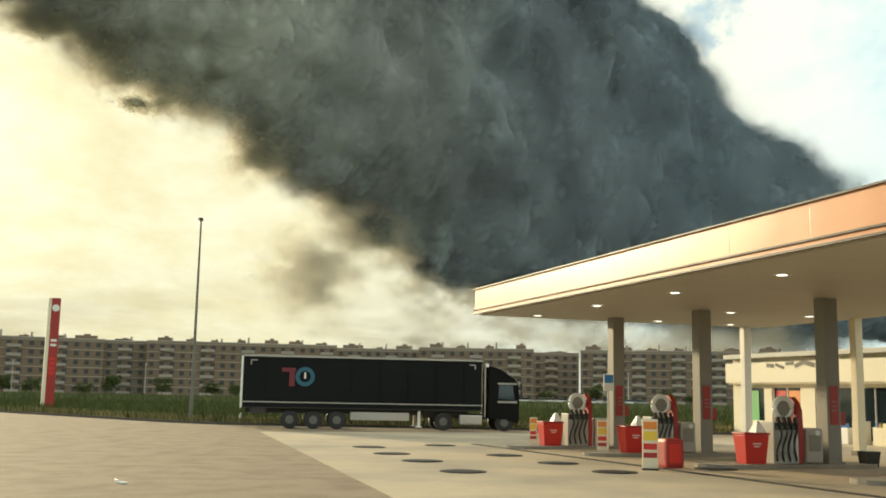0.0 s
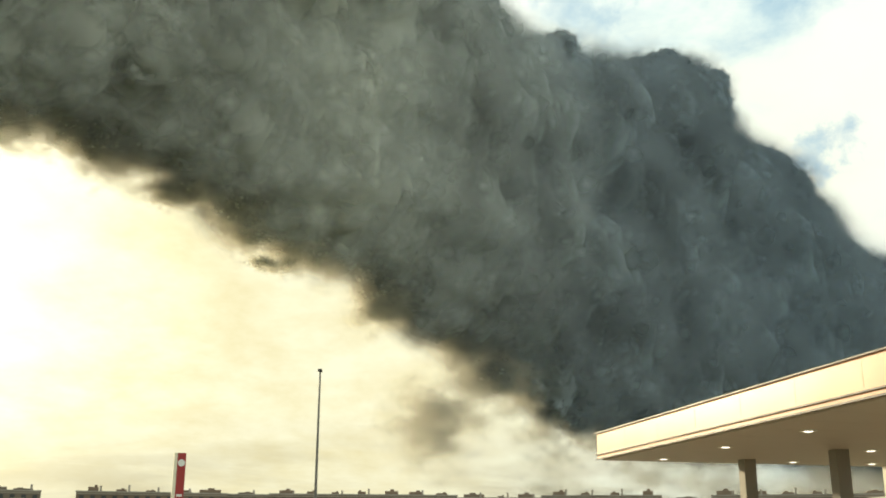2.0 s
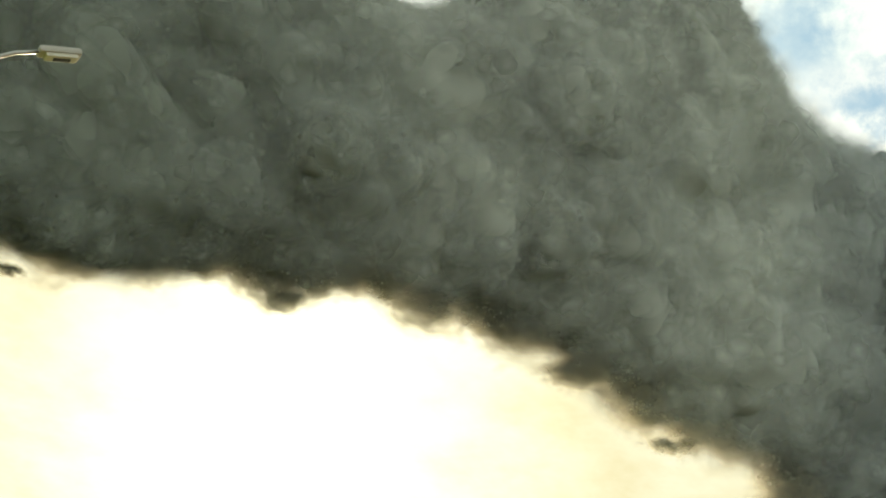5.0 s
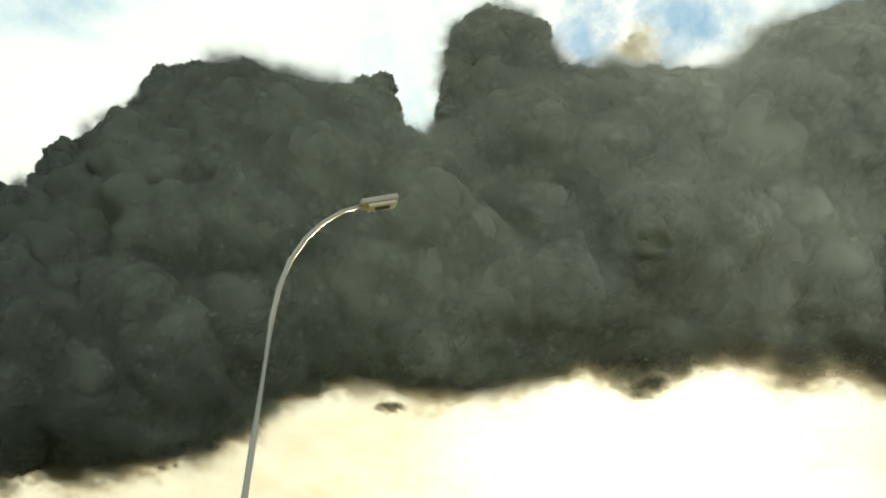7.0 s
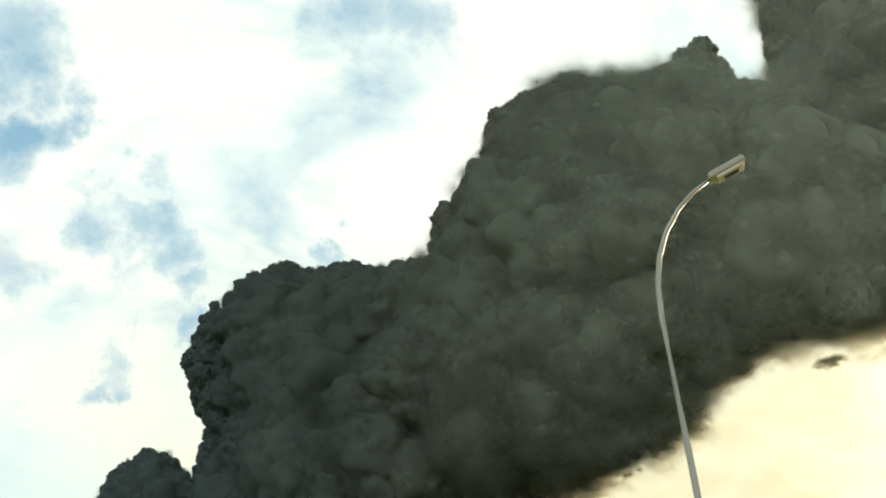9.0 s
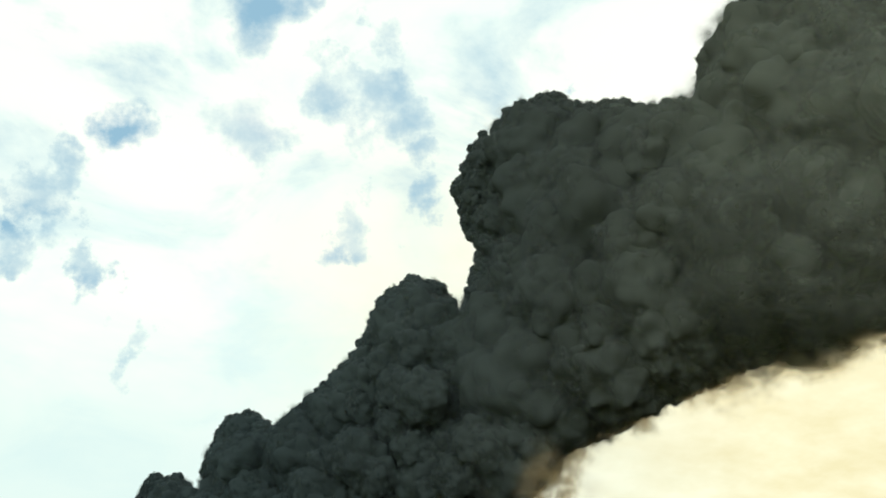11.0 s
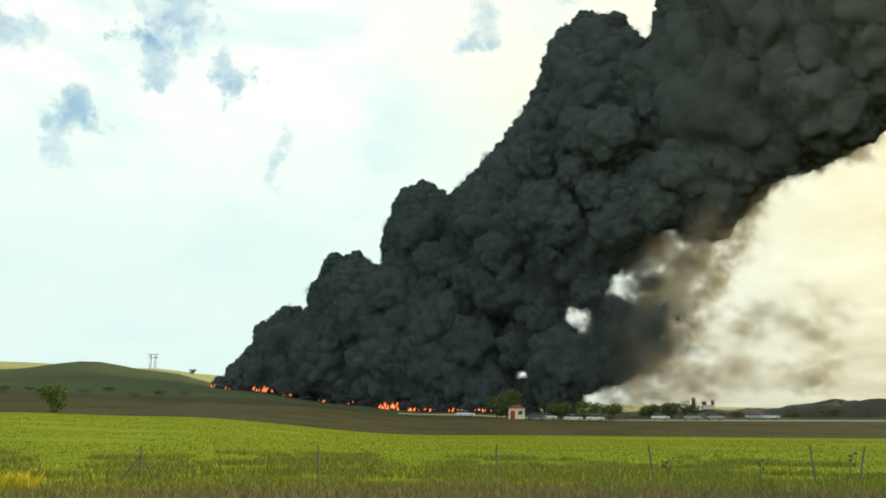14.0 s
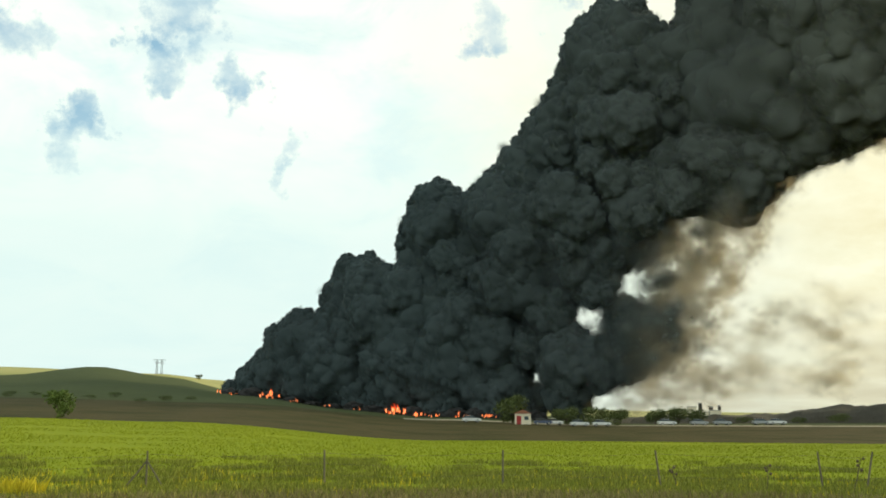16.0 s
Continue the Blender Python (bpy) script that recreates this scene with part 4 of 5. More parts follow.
def make_totem():
    t = thing("price_totem", pose(94.8, 24.6, 0, 0, 0, 112), "tall narrow red price totem with a pale edge", "sign")
    bm = bmesh.new()
    box(bm, (0.80, 0.42, 10.0), (0, 0, 5.0), 0.03)
    b = part("body", bm, M_DARKRED, t, "red sign body")
    bm = bmesh.new()
    box(bm, (0.28, 0.5, 10.0), (0.52, 0, 5.0), 0.03)
    part("edge_panel", bm, M_CREAM, t, "pale edge panel")
    for k in range(6):
        bm = bmesh.new()
        box(bm, (0.5, 0.03, 0.22 if k < 2 else 0.3), (0, 0.22, 6.2 - 0.42 * k - (0.8 if k > 1 else 0)))
        part("price_row", bm, M_WHITE if k < 2 else M_RED, b)
    bm = bmesh.new()
    tube(bm, (0, 0.20, 9.1), (0, 0.25, 9.1), 0.32, n=24)
    part("emblem", bm, M_WHITE, b)


make_totem()


def make_tall_lamp():
    p = thing("lamp_post", pose(66.9, 8.6, 0), "tall slender galvanised lamp post beside the verge", "lamp post")
    bm = bmesh.new()
    tube(bm, (0, 0, 0), (0, 0, 13.0), 0.12, 0.055, 14)
    part("pole", bm, material("dull_galvanised_steel", (0.17, 0.16, 0.135), 0.6, grain=0.3, vary=0.2), p)
    bm = bmesh.new()
    box(bm, (0.5, 0.28, 0.14), (-0.1, 0, 13.05), 0.04)
    part("lantern", bm, M_DARKTRIM, p)


make_tall_lamp()


def wheel(parent, x, y, r, w, side):
    bm = bmesh.new()
    tube(bm, (x, y - w / 2, r), (x, y + w / 2, r), r, n=28)
    bmesh.ops.bevel(bm, geom=[e for e in bm.edges if len({round(v.co.y, 3) for v in e.verts}) == 1], offset=0.04, segments=2, affect="EDGES")
    wl = part("wheel", bm, M_RUBBER, parent)
    bm = bmesh.new()
    yy = y + side * (w / 2)
    tube(bm, (x, yy - 0.02, r), (x, yy + 0.02, r), r * 0.46, n=24)
    tube(bm, (x, yy - 0.02, r), (x, yy + side * 0.06, r), r * 0.25, n=16)
    part("rim", bm, material("dull_wheel_rim", (0.16, 0.155, 0.14), 0.6, 0.3, grain=0.1, vary=0.2), wl)


def make_lorry():
    """Lorry along +x, its near side at y = 0 (to the camera), 2.5 m wide."""
    paint = material("dark_lorry_paint", (0.010, 0.010, 0.010), 0.6, shine=0.08, grain=0.8, vary=0.2)
    curtain = material("black_trailer_curtain", (0.012, 0.014, 0.014), 0.8, shine=0.12, grain=0.7, vary=0.25, bump=0.05)
    t = thing("articulated_lorry", LORRY, "black articulated lorry with a curtain-sided trailer", "lorry")
    bm = bmesh.new()
    box(bm, (13.4, 2.5, 2.78), (6.85, -1.27, 2.55), 0.02)
    tr = part("trailer_body", bm, curtain, t, "black curtain-sided trailer")
    for z, h, mat in ((3.97, 0.10, M_GREY), (1.44, 0.06, M_GREY), (1.14, 0.05, M_DARKTRIM)):
        bm = bmesh.new()
        box(bm, (13.5, 0.04, h), (6.85, 0.01, z), 0.008)
        part("side_rail", bm, mat, tr)
    bm = bmesh.new()
    box(bm, (0.12, 2.54, 2.85), (0.07, -1.27, 2.53), 0.02)
    part("rear_frame", bm, M_WHITE, tr, "white rear frame")
    for k in range(8):
        bm = bmesh.new()
        box(bm, (0.025, 0.02, 2.4), (1.3 + 1.6 * k, 0.0, 2.66))
        part("curtain_strap", bm, paint, tr)
    # corner marks and the plain two-colour emblem
    for x, s in ((0.55, 1), (13.15, -1)):
        bm = bmesh.new()
        box(bm, (0.35, 0.01, 0.06), (x + s * 0.16, 0.012, 3.72))
        box(bm, (0.06, 0.01, 0.28), (x, 0.012, 3.60))
        part("corner_mark", bm, M_GREY, tr)
    red = material("emblem_red", (0.16, 0.018, 0.026), 0.5, grain=0.5, vary=0.1)
    blue = material("emblem_blue", (0.02, 0.11, 0.17), 0.5, grain=0.5, vary=0.1)
    bm = bmesh.new()
    box(bm, (0.75, 0.012, 0.22), (2.62, 0.013, 3.22))
    box(bm, (0.30, 0.012, 0.85), (2.80, 0.013, 2.74))
    part("emblem_bar", bm, red, tr, "dull red emblem")
    bm = bmesh.new()
    for k in range(28):
        a = 2 * math.pi * k / 28
        box(bm, (0.22, 0.012, 0.12), (3.52 + 0.42 * math.cos(a), 0.013 + 0.0004 * k, 2.86 + 0.42 * math.sin(a)), 0, Matrix.Rotation(-a, 4, "Y"))
    part("emblem_ring", bm, blue, tr, "blue ring emblem")
    bm = bmesh.new()
    box(bm, (0.10, 0.012, 0.34), (3.52, 0.014, 2.92))
    part("emblem_hand", bm, M_WHITE, tr)
    bm = bmesh.new()
    box(bm, (12.6, 1.0, 0.30), (6.6, -1.27, 0.98), 0.02)
    part("chassis", bm, M_DARKTRIM, t)
    for x in (2.75, 4.05, 5.35):
        wheel(t, x, -0.22, 0.50, 0.38, 1)
        wheel(t, x, -2.3, 0.50, 0.38, -1)
    bm = bmesh.new()
    box(bm, (3.3, 0.05, 0.44), (7.75, -0.05, 0.74), 0.02)
    part("side_guard", bm, M_GREY, t, "pale aluminium side guard")
    for y in (-0.35, -2.15):
        bm = bmesh.new()
        box(bm, (0.16, 0.16, 0.9), (10.0, y, 0.62), 0.02)
        box(bm, (0.36, 0.3, 0.05), (10.0, y, 0.18))
        part("landing_leg", bm, M_WHITE, t)
    # tractor
    bm = bmesh.new()
    box(bm, (5.6, 0.9, 0.28), (13.2, -1.27, 0.82), 0.02)
    part("tractor_chassis", bm, M_DARKTRIM, t)
    wheel(t, 11.35, -0.25, 0.50, 0.5, 1)
    wheel(t, 11.35, -2.25, 0.50, 0.5, -1)
    wheel(t, 15.15, -0.22, 0.50, 0.34, 1)
    wheel(t, 15.15, -2.3, 0.50, 0.34, -1)
    bm = bmesh.new()
    prism(bm, [(0, 0.75), (2.28, 0.45), (2.34, 1.75), (2.24, 2.72), (2.0, 2.96), (0.95, 3.5), (0, 3.74)], 0, 2.46, Matrix.Translation((13.95, -0.03, 0)) @ Matrix.Rotation(math.pi / 2, 4, "X"))
    bmesh.ops.bevel(bm, geom=bm.edges[:], offset=0.05, segments=2, affect="EDGES")
    cab = part("cab", bm, paint, t, "dark tractor cab with a roof spoiler")
    bm = bmesh.new()
    prism(bm, [(0.72, 1.85), (1.98, 1.75), (1.80, 2.62), (0.78, 2.62)], 0, 0.02, Matrix.Translation((13.95, 0.0, 0)) @ Matrix.Rotation(math.pi / 2, 4, "X"))
    part("side_window", bm, M_DARKGLASS, cab)
    for h, z in ((0.09, 2.70), (0.10, 1.66)):
        bm = bmesh.new()
        box(bm, (1.45, 0.03, h), (15.35, 0.0, z), 0.01)
        part("pale_stripe", bm, M_GREY, cab)
    for x, z in ((16.32, 2.5), (16.34, 2.05)):
        bm = bmesh.new()
        box(bm, (0.10, 0.20, 0.40), (x, 0.18, z), 0.03)
        part("mirror", bm, M_DARKTRIM, cab)
    bm = bmesh.new()
    box(bm, (0.05, 0.3, 3.0), (13.75, -0.15, 2.3), 0.01)
    part("air_deflector", bm, M_GREY, cab)
    bm = bmesh.new()
    box(bm, (0.2, 0.3, 0.2), (13.85, -0.12, 3.72), 0.03)
    part("beacon", bm, M_WHITE, cab)
    bm = bmesh.new()
    box(bm, (1.3, 0.5, 0.55), (12.95, -0.35, 0.62), 0.08)
    part("fuel_tank", bm, M_STEEL, t)
    bm = bmesh.new()
    box(bm, (0.9, 0.06, 0.3), (1.0, -0.05, 0.95), 0.02)
    part("tool_box", bm, M_DARKTRIM, t)
    bm = bmesh.new()
    box(bm, (0.06, 2.3, 0.25), (0.05, -1.27, 0.65), 0.01)
    part("bumper", bm, M_WHITE, t)
    # a short-nosed cab
    for o in t.children_recursive:
        xs = [v.co.x for v in o.data.vertices]
        mid = (min(xs) + max(xs)) / 2
        if mid > 13.9 and o.name.split(".")[0] in ("wheel", "rim"):
            o.data.transform(Matrix.Translation((-0.26, 0, 0)))
        elif mid > 13.9:
            for v in o.data.vertices:
                v.co.x = 13.95 + (v.co.x - 13.95) * 0.78
    for o in t.children_recursive:
        o.data.transform(Matrix.Diagonal((1, -1, 1, 1)))
        o.data.flip_normals()


# rear near corner and heading of the lorry
LORRY = Matrix.Translation((57.4, 4.8, 0.02)) @ pose(0, 0, 0, 0, 0, -87.0)


make_lorry()

# ---- plants ----
M_BARK = material("bark", (0.10, 0.075, 0.05), 0.9, grain=0.15, vary=0.3, bump=0.5)


def leaf_material(name, color, vary=0.35):
    m = bpy.data.materials.new(name)
    m.use_nodes = True
    t = m.node_tree
    b = t.nodes["Principled BSDF"]
    b.inputs["Roughness"].default_value, b.inputs["Specular IOR Level"].default_value = 0.8, 0.12
    geo = t.nodes.new("ShaderNodeNewGeometry")
    lo = tuple(c * (1 - vary) for c in color)
    hi = tuple(c * (1 + vary) for c in color)
    t.links.new(mixed(t, geo.outputs["Random Per Island"], lo, hi), b.inputs["Base Color"])
    return m


M_LEAF = leaf_material("grey_green_leaves", (0.085, 0.105, 0.035))
M_LEAF2 = leaf_material("fresh_leaves", (0.10, 0.14, 0.035))
M_BLADE = leaf_material("green_grass_blades", (0.185, 0.205, 0.034), 0.45)
M_CROP = leaf_material("crop_blades", (0.210, 0.252, 0.015), 0.12)
M_DRY = leaf_material("dry_grass_blades", (0.21, 0.18, 0.075), 0.45)
M_FLOWER = leaf_material("yellow_flowers", (0.50, 0.43, 0.03), 0.2)


def make_tree(p, h, w, mat, seed, label, trunk=0.3, name="tree", group=""):
    """A tapered trunk with limbs and an uneven crown of many small leaves."""
    rng = random.Random(seed)
    t = thing(name, pose(p[0], p[1], p[2] - 0.05), label, "tree" if name == "tree" else "bush", group)
    bm = bmesh.new()
    r = 0.02 * h + 0.03
    sweep(bm, [(0, 0, 0), (0.03 * h, 0, h * 0.3), (0, 0.03 * h, h * 0.65)], [r, r * 0.75, r * 0.3], 8)
    limbs = []
    for k in range(6):
        a, e = k * 1.05 + rng.uniform(-0.3, 0.3), rng.uniform(0.35, 0.85)
        q = (0.36 * w * math.cos(a), 0.36 * w * math.sin(a), h * e)
        limbs.append(q)
        sweep(bm, [(0.02 * h, 0, h * 0.2), (q[0] * 0.5, q[1] * 0.5, h * (0.2 + e) * 0.5), q], [r * 0.5, r * 0.35, r * 0.12], 6)
    part("trunk", bm, M_BARK, t)
    vs, fs = [], []
    clumps = [(0, 0, h * 0.62, 0.40)] + [(x, y, z, rng.uniform(0.22, 0.34)) for x, y, z in limbs]
    clumps += [(rng.uniform(-0.4, 0.4) * w, rng.uniform(-0.4, 0.4) * w, h * rng.uniform(trunk, 0.9), rng.uniform(0.14, 0.24)) for _ in range(7)]
    for cx, cy, cz, cr in clumps:
        n = int(90 * (cr / 0.3) ** 2) + 20
        for _ in range(n):
            d = Vector((rng.gauss(0, 1), rng.gauss(0, 1), rng.gauss(0, 1))).normalized() * rng.uniform(0.55, 1.05)
            c = Vector((cx + d.x * cr * w, cy + d.y * cr * w, max(0.05 * h, min(h * 1.02, cz + d.z * cr * h * 0.8))))
            s = h * rng.uniform(0.025, 0.055)
            q = Euler((rng.uniform(0, 6.3), rng.uniform(0, 6.3), 0)).to_matrix()
            i = len(vs)
            vs += [c + q @ Vector(v) * s for v in ((-1, -0.5, 0), (0.2, -0.8, 0.15), (1, 0.3, 0), (-0.2, 0.8, 0.1))]
            fs.append((i, i + 1, i + 2, i + 3))
    me = bpy.data.meshes.new("crown")
    me.from_pydata([tuple(v) for v in vs], [], fs)
    me.materials.append(mat)
    ob = new("crown", me)
    ob.parent = t
    return t


def make_grass(name, points, height, mat, label, width=0.03, lean=0.35, seed=1):
    """Single blades, bent over; one object."""
    rng = np.random.default_rng(seed)
    pts = np.array(points)
    n = len(pts)
    h = height * rng.uniform(0.5, 1.3, n)
    a = rng.uniform(0, 2 * np.pi, n)
    side = np.stack([np.cos(a), np.sin(a), np.zeros(n)], 1) * (width * rng.uniform(0.6, 1.4, n))[:, None]
    b = rng.uniform(0, 2 * np.pi, n)
    bend = np.stack([np.cos(b), np.sin(b), np.zeros(n)], 1) * (h * lean * rng.uniform(0.2, 1.2, n))[:, None]
    up = np.stack([np.zeros(n), np.zeros(n), h], 1)
    v = np.stack([pts - side, pts + side, pts + up * 0.6 + bend * 0.35 + side * 0.7, pts + up + bend], 1).reshape(-1, 3)
    i = np.arange(n) * 4
    f = np.concatenate([np.stack([i, i + 1, i + 2], 1), np.stack([i, i + 2, i + 3], 1)])
    me = bpy.data.meshes.new(name)
    me.from_pydata(v.tolist(), [], f.tolist())
    me.materials.append(mat)
    return tagged(new(name, me), label, "grass", kind="stuff")


def scatter(n, seed, d0, d1, az0, az1, keep=None, power=0.5):
    rng = random.Random(seed)
    out = []
    while len(out) < n:
        k = rng.random() ** power
        p = at_az(rng.uniform(az0, az1), d0 + (d1 - d0) * k)
        if keep is None or keep(p):
            out.append((p.x, p.y, land(p.x, p.y) - 0.02))
    return out


def patchy(size, level, seed=0.0):
    return lambda p: noise.noise(Vector((p.x / size, p.y / size, seed))) > level


# ---- the field before the fire ----
make_grass("dry_verge_grass", scatter(26000, 11, 23.5, 29.5, -29, 29, None, 0.8), 0.26, M_DRY, "tangled dry brown grass along the roadside", 0.013)
make_grass("field_edge_grass", scatter(80000, 12, 26.5, 66, -29, 29, lambda p: noise.noise(Vector((p.x / 3.0, p.y / 3.0, 0))) + 0.6 * noise.noise(Vector((p.x / 11, p.y / 5, 7))) > -0.35 + max(0.0, p.length - 36) * 0.028, 0.8), 0.26, M_BLADE, "rough green grass at the field's edge", 0.014)
make_grass("crop", scatter(100000, 13, 40, 150, -30, 30, lambda p: noise.noise(Vector((p.x / 60, p.y / 7.0, 9))) + 0.6 * noise.noise(Vector((p.x / 9, p.y / 9, 2))) > -0.42, 0.85), 0.11, M_CROP, "bright green young crop in a wide field", 0.035, 0.8)
make_grass("yellow_flowers", scatter(1500, 14, 28, 48, -29, 29, patchy(2.2, 0.12, 4.0), 0.8), 0.28, M_FLOWER, "small yellow flowers in the rough grass", 0.026, 0.2)
make_grass("yellow_weed", [(p[0] - 12.2, p[1] + 30.2, -0.1) for p in scatter(300, 15, 0.0, 0.75, -180, 180, None, 0.6)], 0.5, M_FLOWER, "clump of yellow flowering weed by the fence", 0.022, 0.5)


def make_fence():
    wood = material("weathered_post_wood", (0.14, 0.12, 0.09), 0.9, grain=0.08, vary=0.3, bump=0.4)
    wire = material("rusty_fence_wire", (0.12, 0.10, 0.08), 0.6, 0.6, grain=0.1, vary=0.3)
    f = thing("wire_fence", Matrix(), "old wire fence with thin leaning posts at the field's edge", "fence")
    tops = []
    for az, lean in ((-33.0, 2), (-25.0, 1), (-15.7, 0), (-6.3, -1), (3.45, 1), (12.0, -8), (20.2, -6), (22.2, 14), (29, 2)):
        p = at_az(az, 39.0)
        z = land(p.x, p.y)
        tip = Vector((p.x + 1.35 * math.sin(radians(lean)), p.y, z + 1.35))
        bm = bmesh.new()
        tube(bm, (p.x, p.y, z - 0.2), tip, 0.038, 0.032, 8)
        part("post", bm, wood, f)
        tops.append(tip)
        if az == -15.7:
            for s in (-0.85, 0.75):
                bm = bmesh.new()
                tube(bm, (p.x + s, p.y - 0.1, z - 0.1), (p.x, p.y, z + 1.0), 0.032, 0.028, 8)
                part("brace", bm, wood, f)
    for drop in (0.12, 0.5, 0.9):
        for a, b in zip(tops, tops[1:]):
            bm = bmesh.new()
            sweep(bm, [a.lerp(b, k / 6) + Vector((0, 0, -drop - 0.10 * math.sin(math.pi * k / 6))) for k in range(7)], [0.004] * 7, 5)
            part("wire", bm, wire, f)


make_fence()
for az, h, lean in ((17.4, 0.9, 5), (21.6, 1.2, 16), (12.8, 0.8, -10)):
    p = at_az(az, 36.5)
    w = thing("dead_thistle", pose(p.x, p.y, land(p.x, p.y), 0, lean, 0), "dry dead thistle stalk standing by the fence", "weed", "dead thistles")
    bm = bmesh.new()
    sweep(bm, [(0, 0, 0), (0.02, 0.01, h * 0.5), (-0.01, 0, h)], [0.022, 0.016, 0.010], 6)
    part("stalk", bm, M_BARK, w)
    for k in range(4):
        bm = bmesh.new()
        bmesh.ops.create_icosphere(bm, subdivisions=1, radius=0.055)
        bmesh.ops.translate(bm, vec=(0.1 * math.cos(k * 1.7), 0.1 * math.sin(k * 1.7), h * (0.7 + 0.1 * k)), verts=bm.verts[:])
        part("seed_head", bm, M_BARK, w)


def on_land(az, d, dz=0.0):
    p = at_az(az, d)
    return Vector((p.x, p.y, land(p.x, p.y) + dz))


make_tree(on_land(-20.2, 152), 3.9, 3.6, M_LEAF2, 31, "lone round bush at the edge of the green field", 0.1, "bush")
for k, (az, d, h, w) in enumerate(((4.0, 236, 6.3, 6.5), (7.0, 244, 4.4, 6.0), (8.6, 246, 4.6, 6.5), (9.8, 246, 4.0, 4.5), (11.8, 262, 4.2, 4.5), (13.0, 262, 4.4, 5.5), (14.0, 264, 3.8, 4.0),
                                   (21.2, 280, 2.6, 5.0), (19.2, 284, 1.8, 4.0), (16.4, 280, 2.0, 4.5))):
    make_tree(on_land(az, d), h, w, M_LEAF, 40 + k, "grey-green roadside tree before the smoke", 0.15, group="trees by the fire")
make_tree(on_land(-13.2, 1460), 7.0, 9.0, M_LEAF, 60, "dark lone bush on the dry hillside", 0.1, "bush")
for k in range(9):
    make_tree(on_land(-24 + k * 1.3, 246 + (k % 3) * 9), 1.0 + 0.3 * (k % 2), 3.0, M_LEAF, 70 + k, "low scrub bush on the slope", 0.1, "bush", "low scrub")


def make_car(m, paint, label, group):
    """A small car along x, 4.2 m long."""
    c = thing("car", m, label, "car", group)
    bm = bmesh.new()
    prism(bm, [(-2.1, 0.35), (2.1, 0.35), (2.1, 0.72), (1.95, 0.85), (1.05, 0.95), (-1.95, 0.98), (-2.1, 0.8)], -0.85, 0.85, Matrix.Rotation(math.pi / 2, 4, "X"))
    bmesh.ops.bevel(bm, geom=bm.edges[:], offset=0.05, segments=2, affect="EDGES")
    part("body", bm, paint, c)
    bm = bmesh.new()
    prism(bm, [(-1.85, 0.96), (1.05, 0.94), (0.35, 1.44), (-1.45, 1.48)], -0.74, 0.74, Matrix.Rotation(math.pi / 2, 4, "X"))
    part("cabin", bm, M_DARKGLASS, c)
    bm = bmesh.new()
    box(bm, (1.75, 1.4, 0.04), (-0.55, 0, 1.475), 0.015)
    part("roof", bm, paint, c)
    for x in (-1.3, 1.3):
        for s in (-1, 1):
            bm = bmesh.new()
            tube(bm, (x, s * 0.70, 0.32), (x, s * 0.88, 0.32), 0.32, n=18)
            w = part("wheel", bm, M_RUBBER, c)
            bm = bmesh.new()
            tube(bm, (x, s * 0.87, 0.32), (x, s * 0.895, 0.32), 0.19, n=14)
            part("rim", bm, M_STEEL, w)
    for s in (-0.6, 0.6):
        bm = bmesh.new()
        box(bm, (0.05, 0.3, 0.12), (2.09, s, 0.70), 0.02)
        part("headlight", bm, M_WHITE, c)


M_CARWHITE = material("white_car_paint", (0.72, 0.72, 0.70), 0.25, grain=1.0, vary=0.04, coat=0.5)
M_CARGREY = material("silver_car_paint", (0.36, 0.37, 0.38), 0.3, 0.4, grain=1.0, vary=0.05, coat=0.5)
M_CARBLUE = material("blue_car_paint", (0.05, 0.08, 0.16), 0.3, grain=1.0, vary=0.05, coat=0.5)
for az, d, paint, word, turn in ((1.75, 232, M_CARWHITE, "white", 8), (5.7, 238, M_CARBLUE, "dark blue", 0), (6.3, 240, M_CARWHITE, "white", 0), (7.7, 236, M_CARWHITE, "white", 4), (8.9, 238, M_CARWHITE, "white", 0),
                                 (12.4, 250, M_CARWHITE, "white", 6), (14.1, 252, M_CARGREY, "silver", 2), (15.3, 256, M_CARGREY, "silver", 0), (17.3, 262, M_CARGREY, "silver", -4), (18.1, 262, M_CARWHITE, "white", 0)):
    p = on_land(az, d, 0.02)
    make_car(pose(p.x, p.y, p.z, 0, 0, turn), paint, word + " car parked on the track near the fire", "cars by the fire")


def make_hut():
    p = on_land(4.6, 234)
    h = thing("hut", pose(p.x, p.y, p.z, 0, 0, -4), "small pale hut with a red end beside the trees", "hut")
    bm = bmesh.new()
    box(bm, (3.6, 3.0, 2.4), (0, 0, 1.2), 0.03)
    part("wall", bm, M_CREAM, h)
    bm = bmesh.new()
    prism(bm, [(-2.0, 2.4), (2.0, 2.4), (0, 3.3)], -1.7, 1.7, Matrix.Rotation(math.pi / 2, 4, "X"))
    part("roof", bm, material("clay_roof", (0.33, 0.14, 0.08), 0.9, grain=0.3, vary=0.3), h)
    bm = bmesh.new()
    box(bm, (1.0, 0.06, 1.9), (-0.9, -1.52, 0.95), 0.01)
    part("door", bm, M_DARKRED, h)
    bm = bmesh.new()
    box(bm, (0.9, 0.06, 0.8), (0.8, -1.52, 1.4), 0.01)
    part("window", bm, M_DARKGLASS, h)


make_hut()


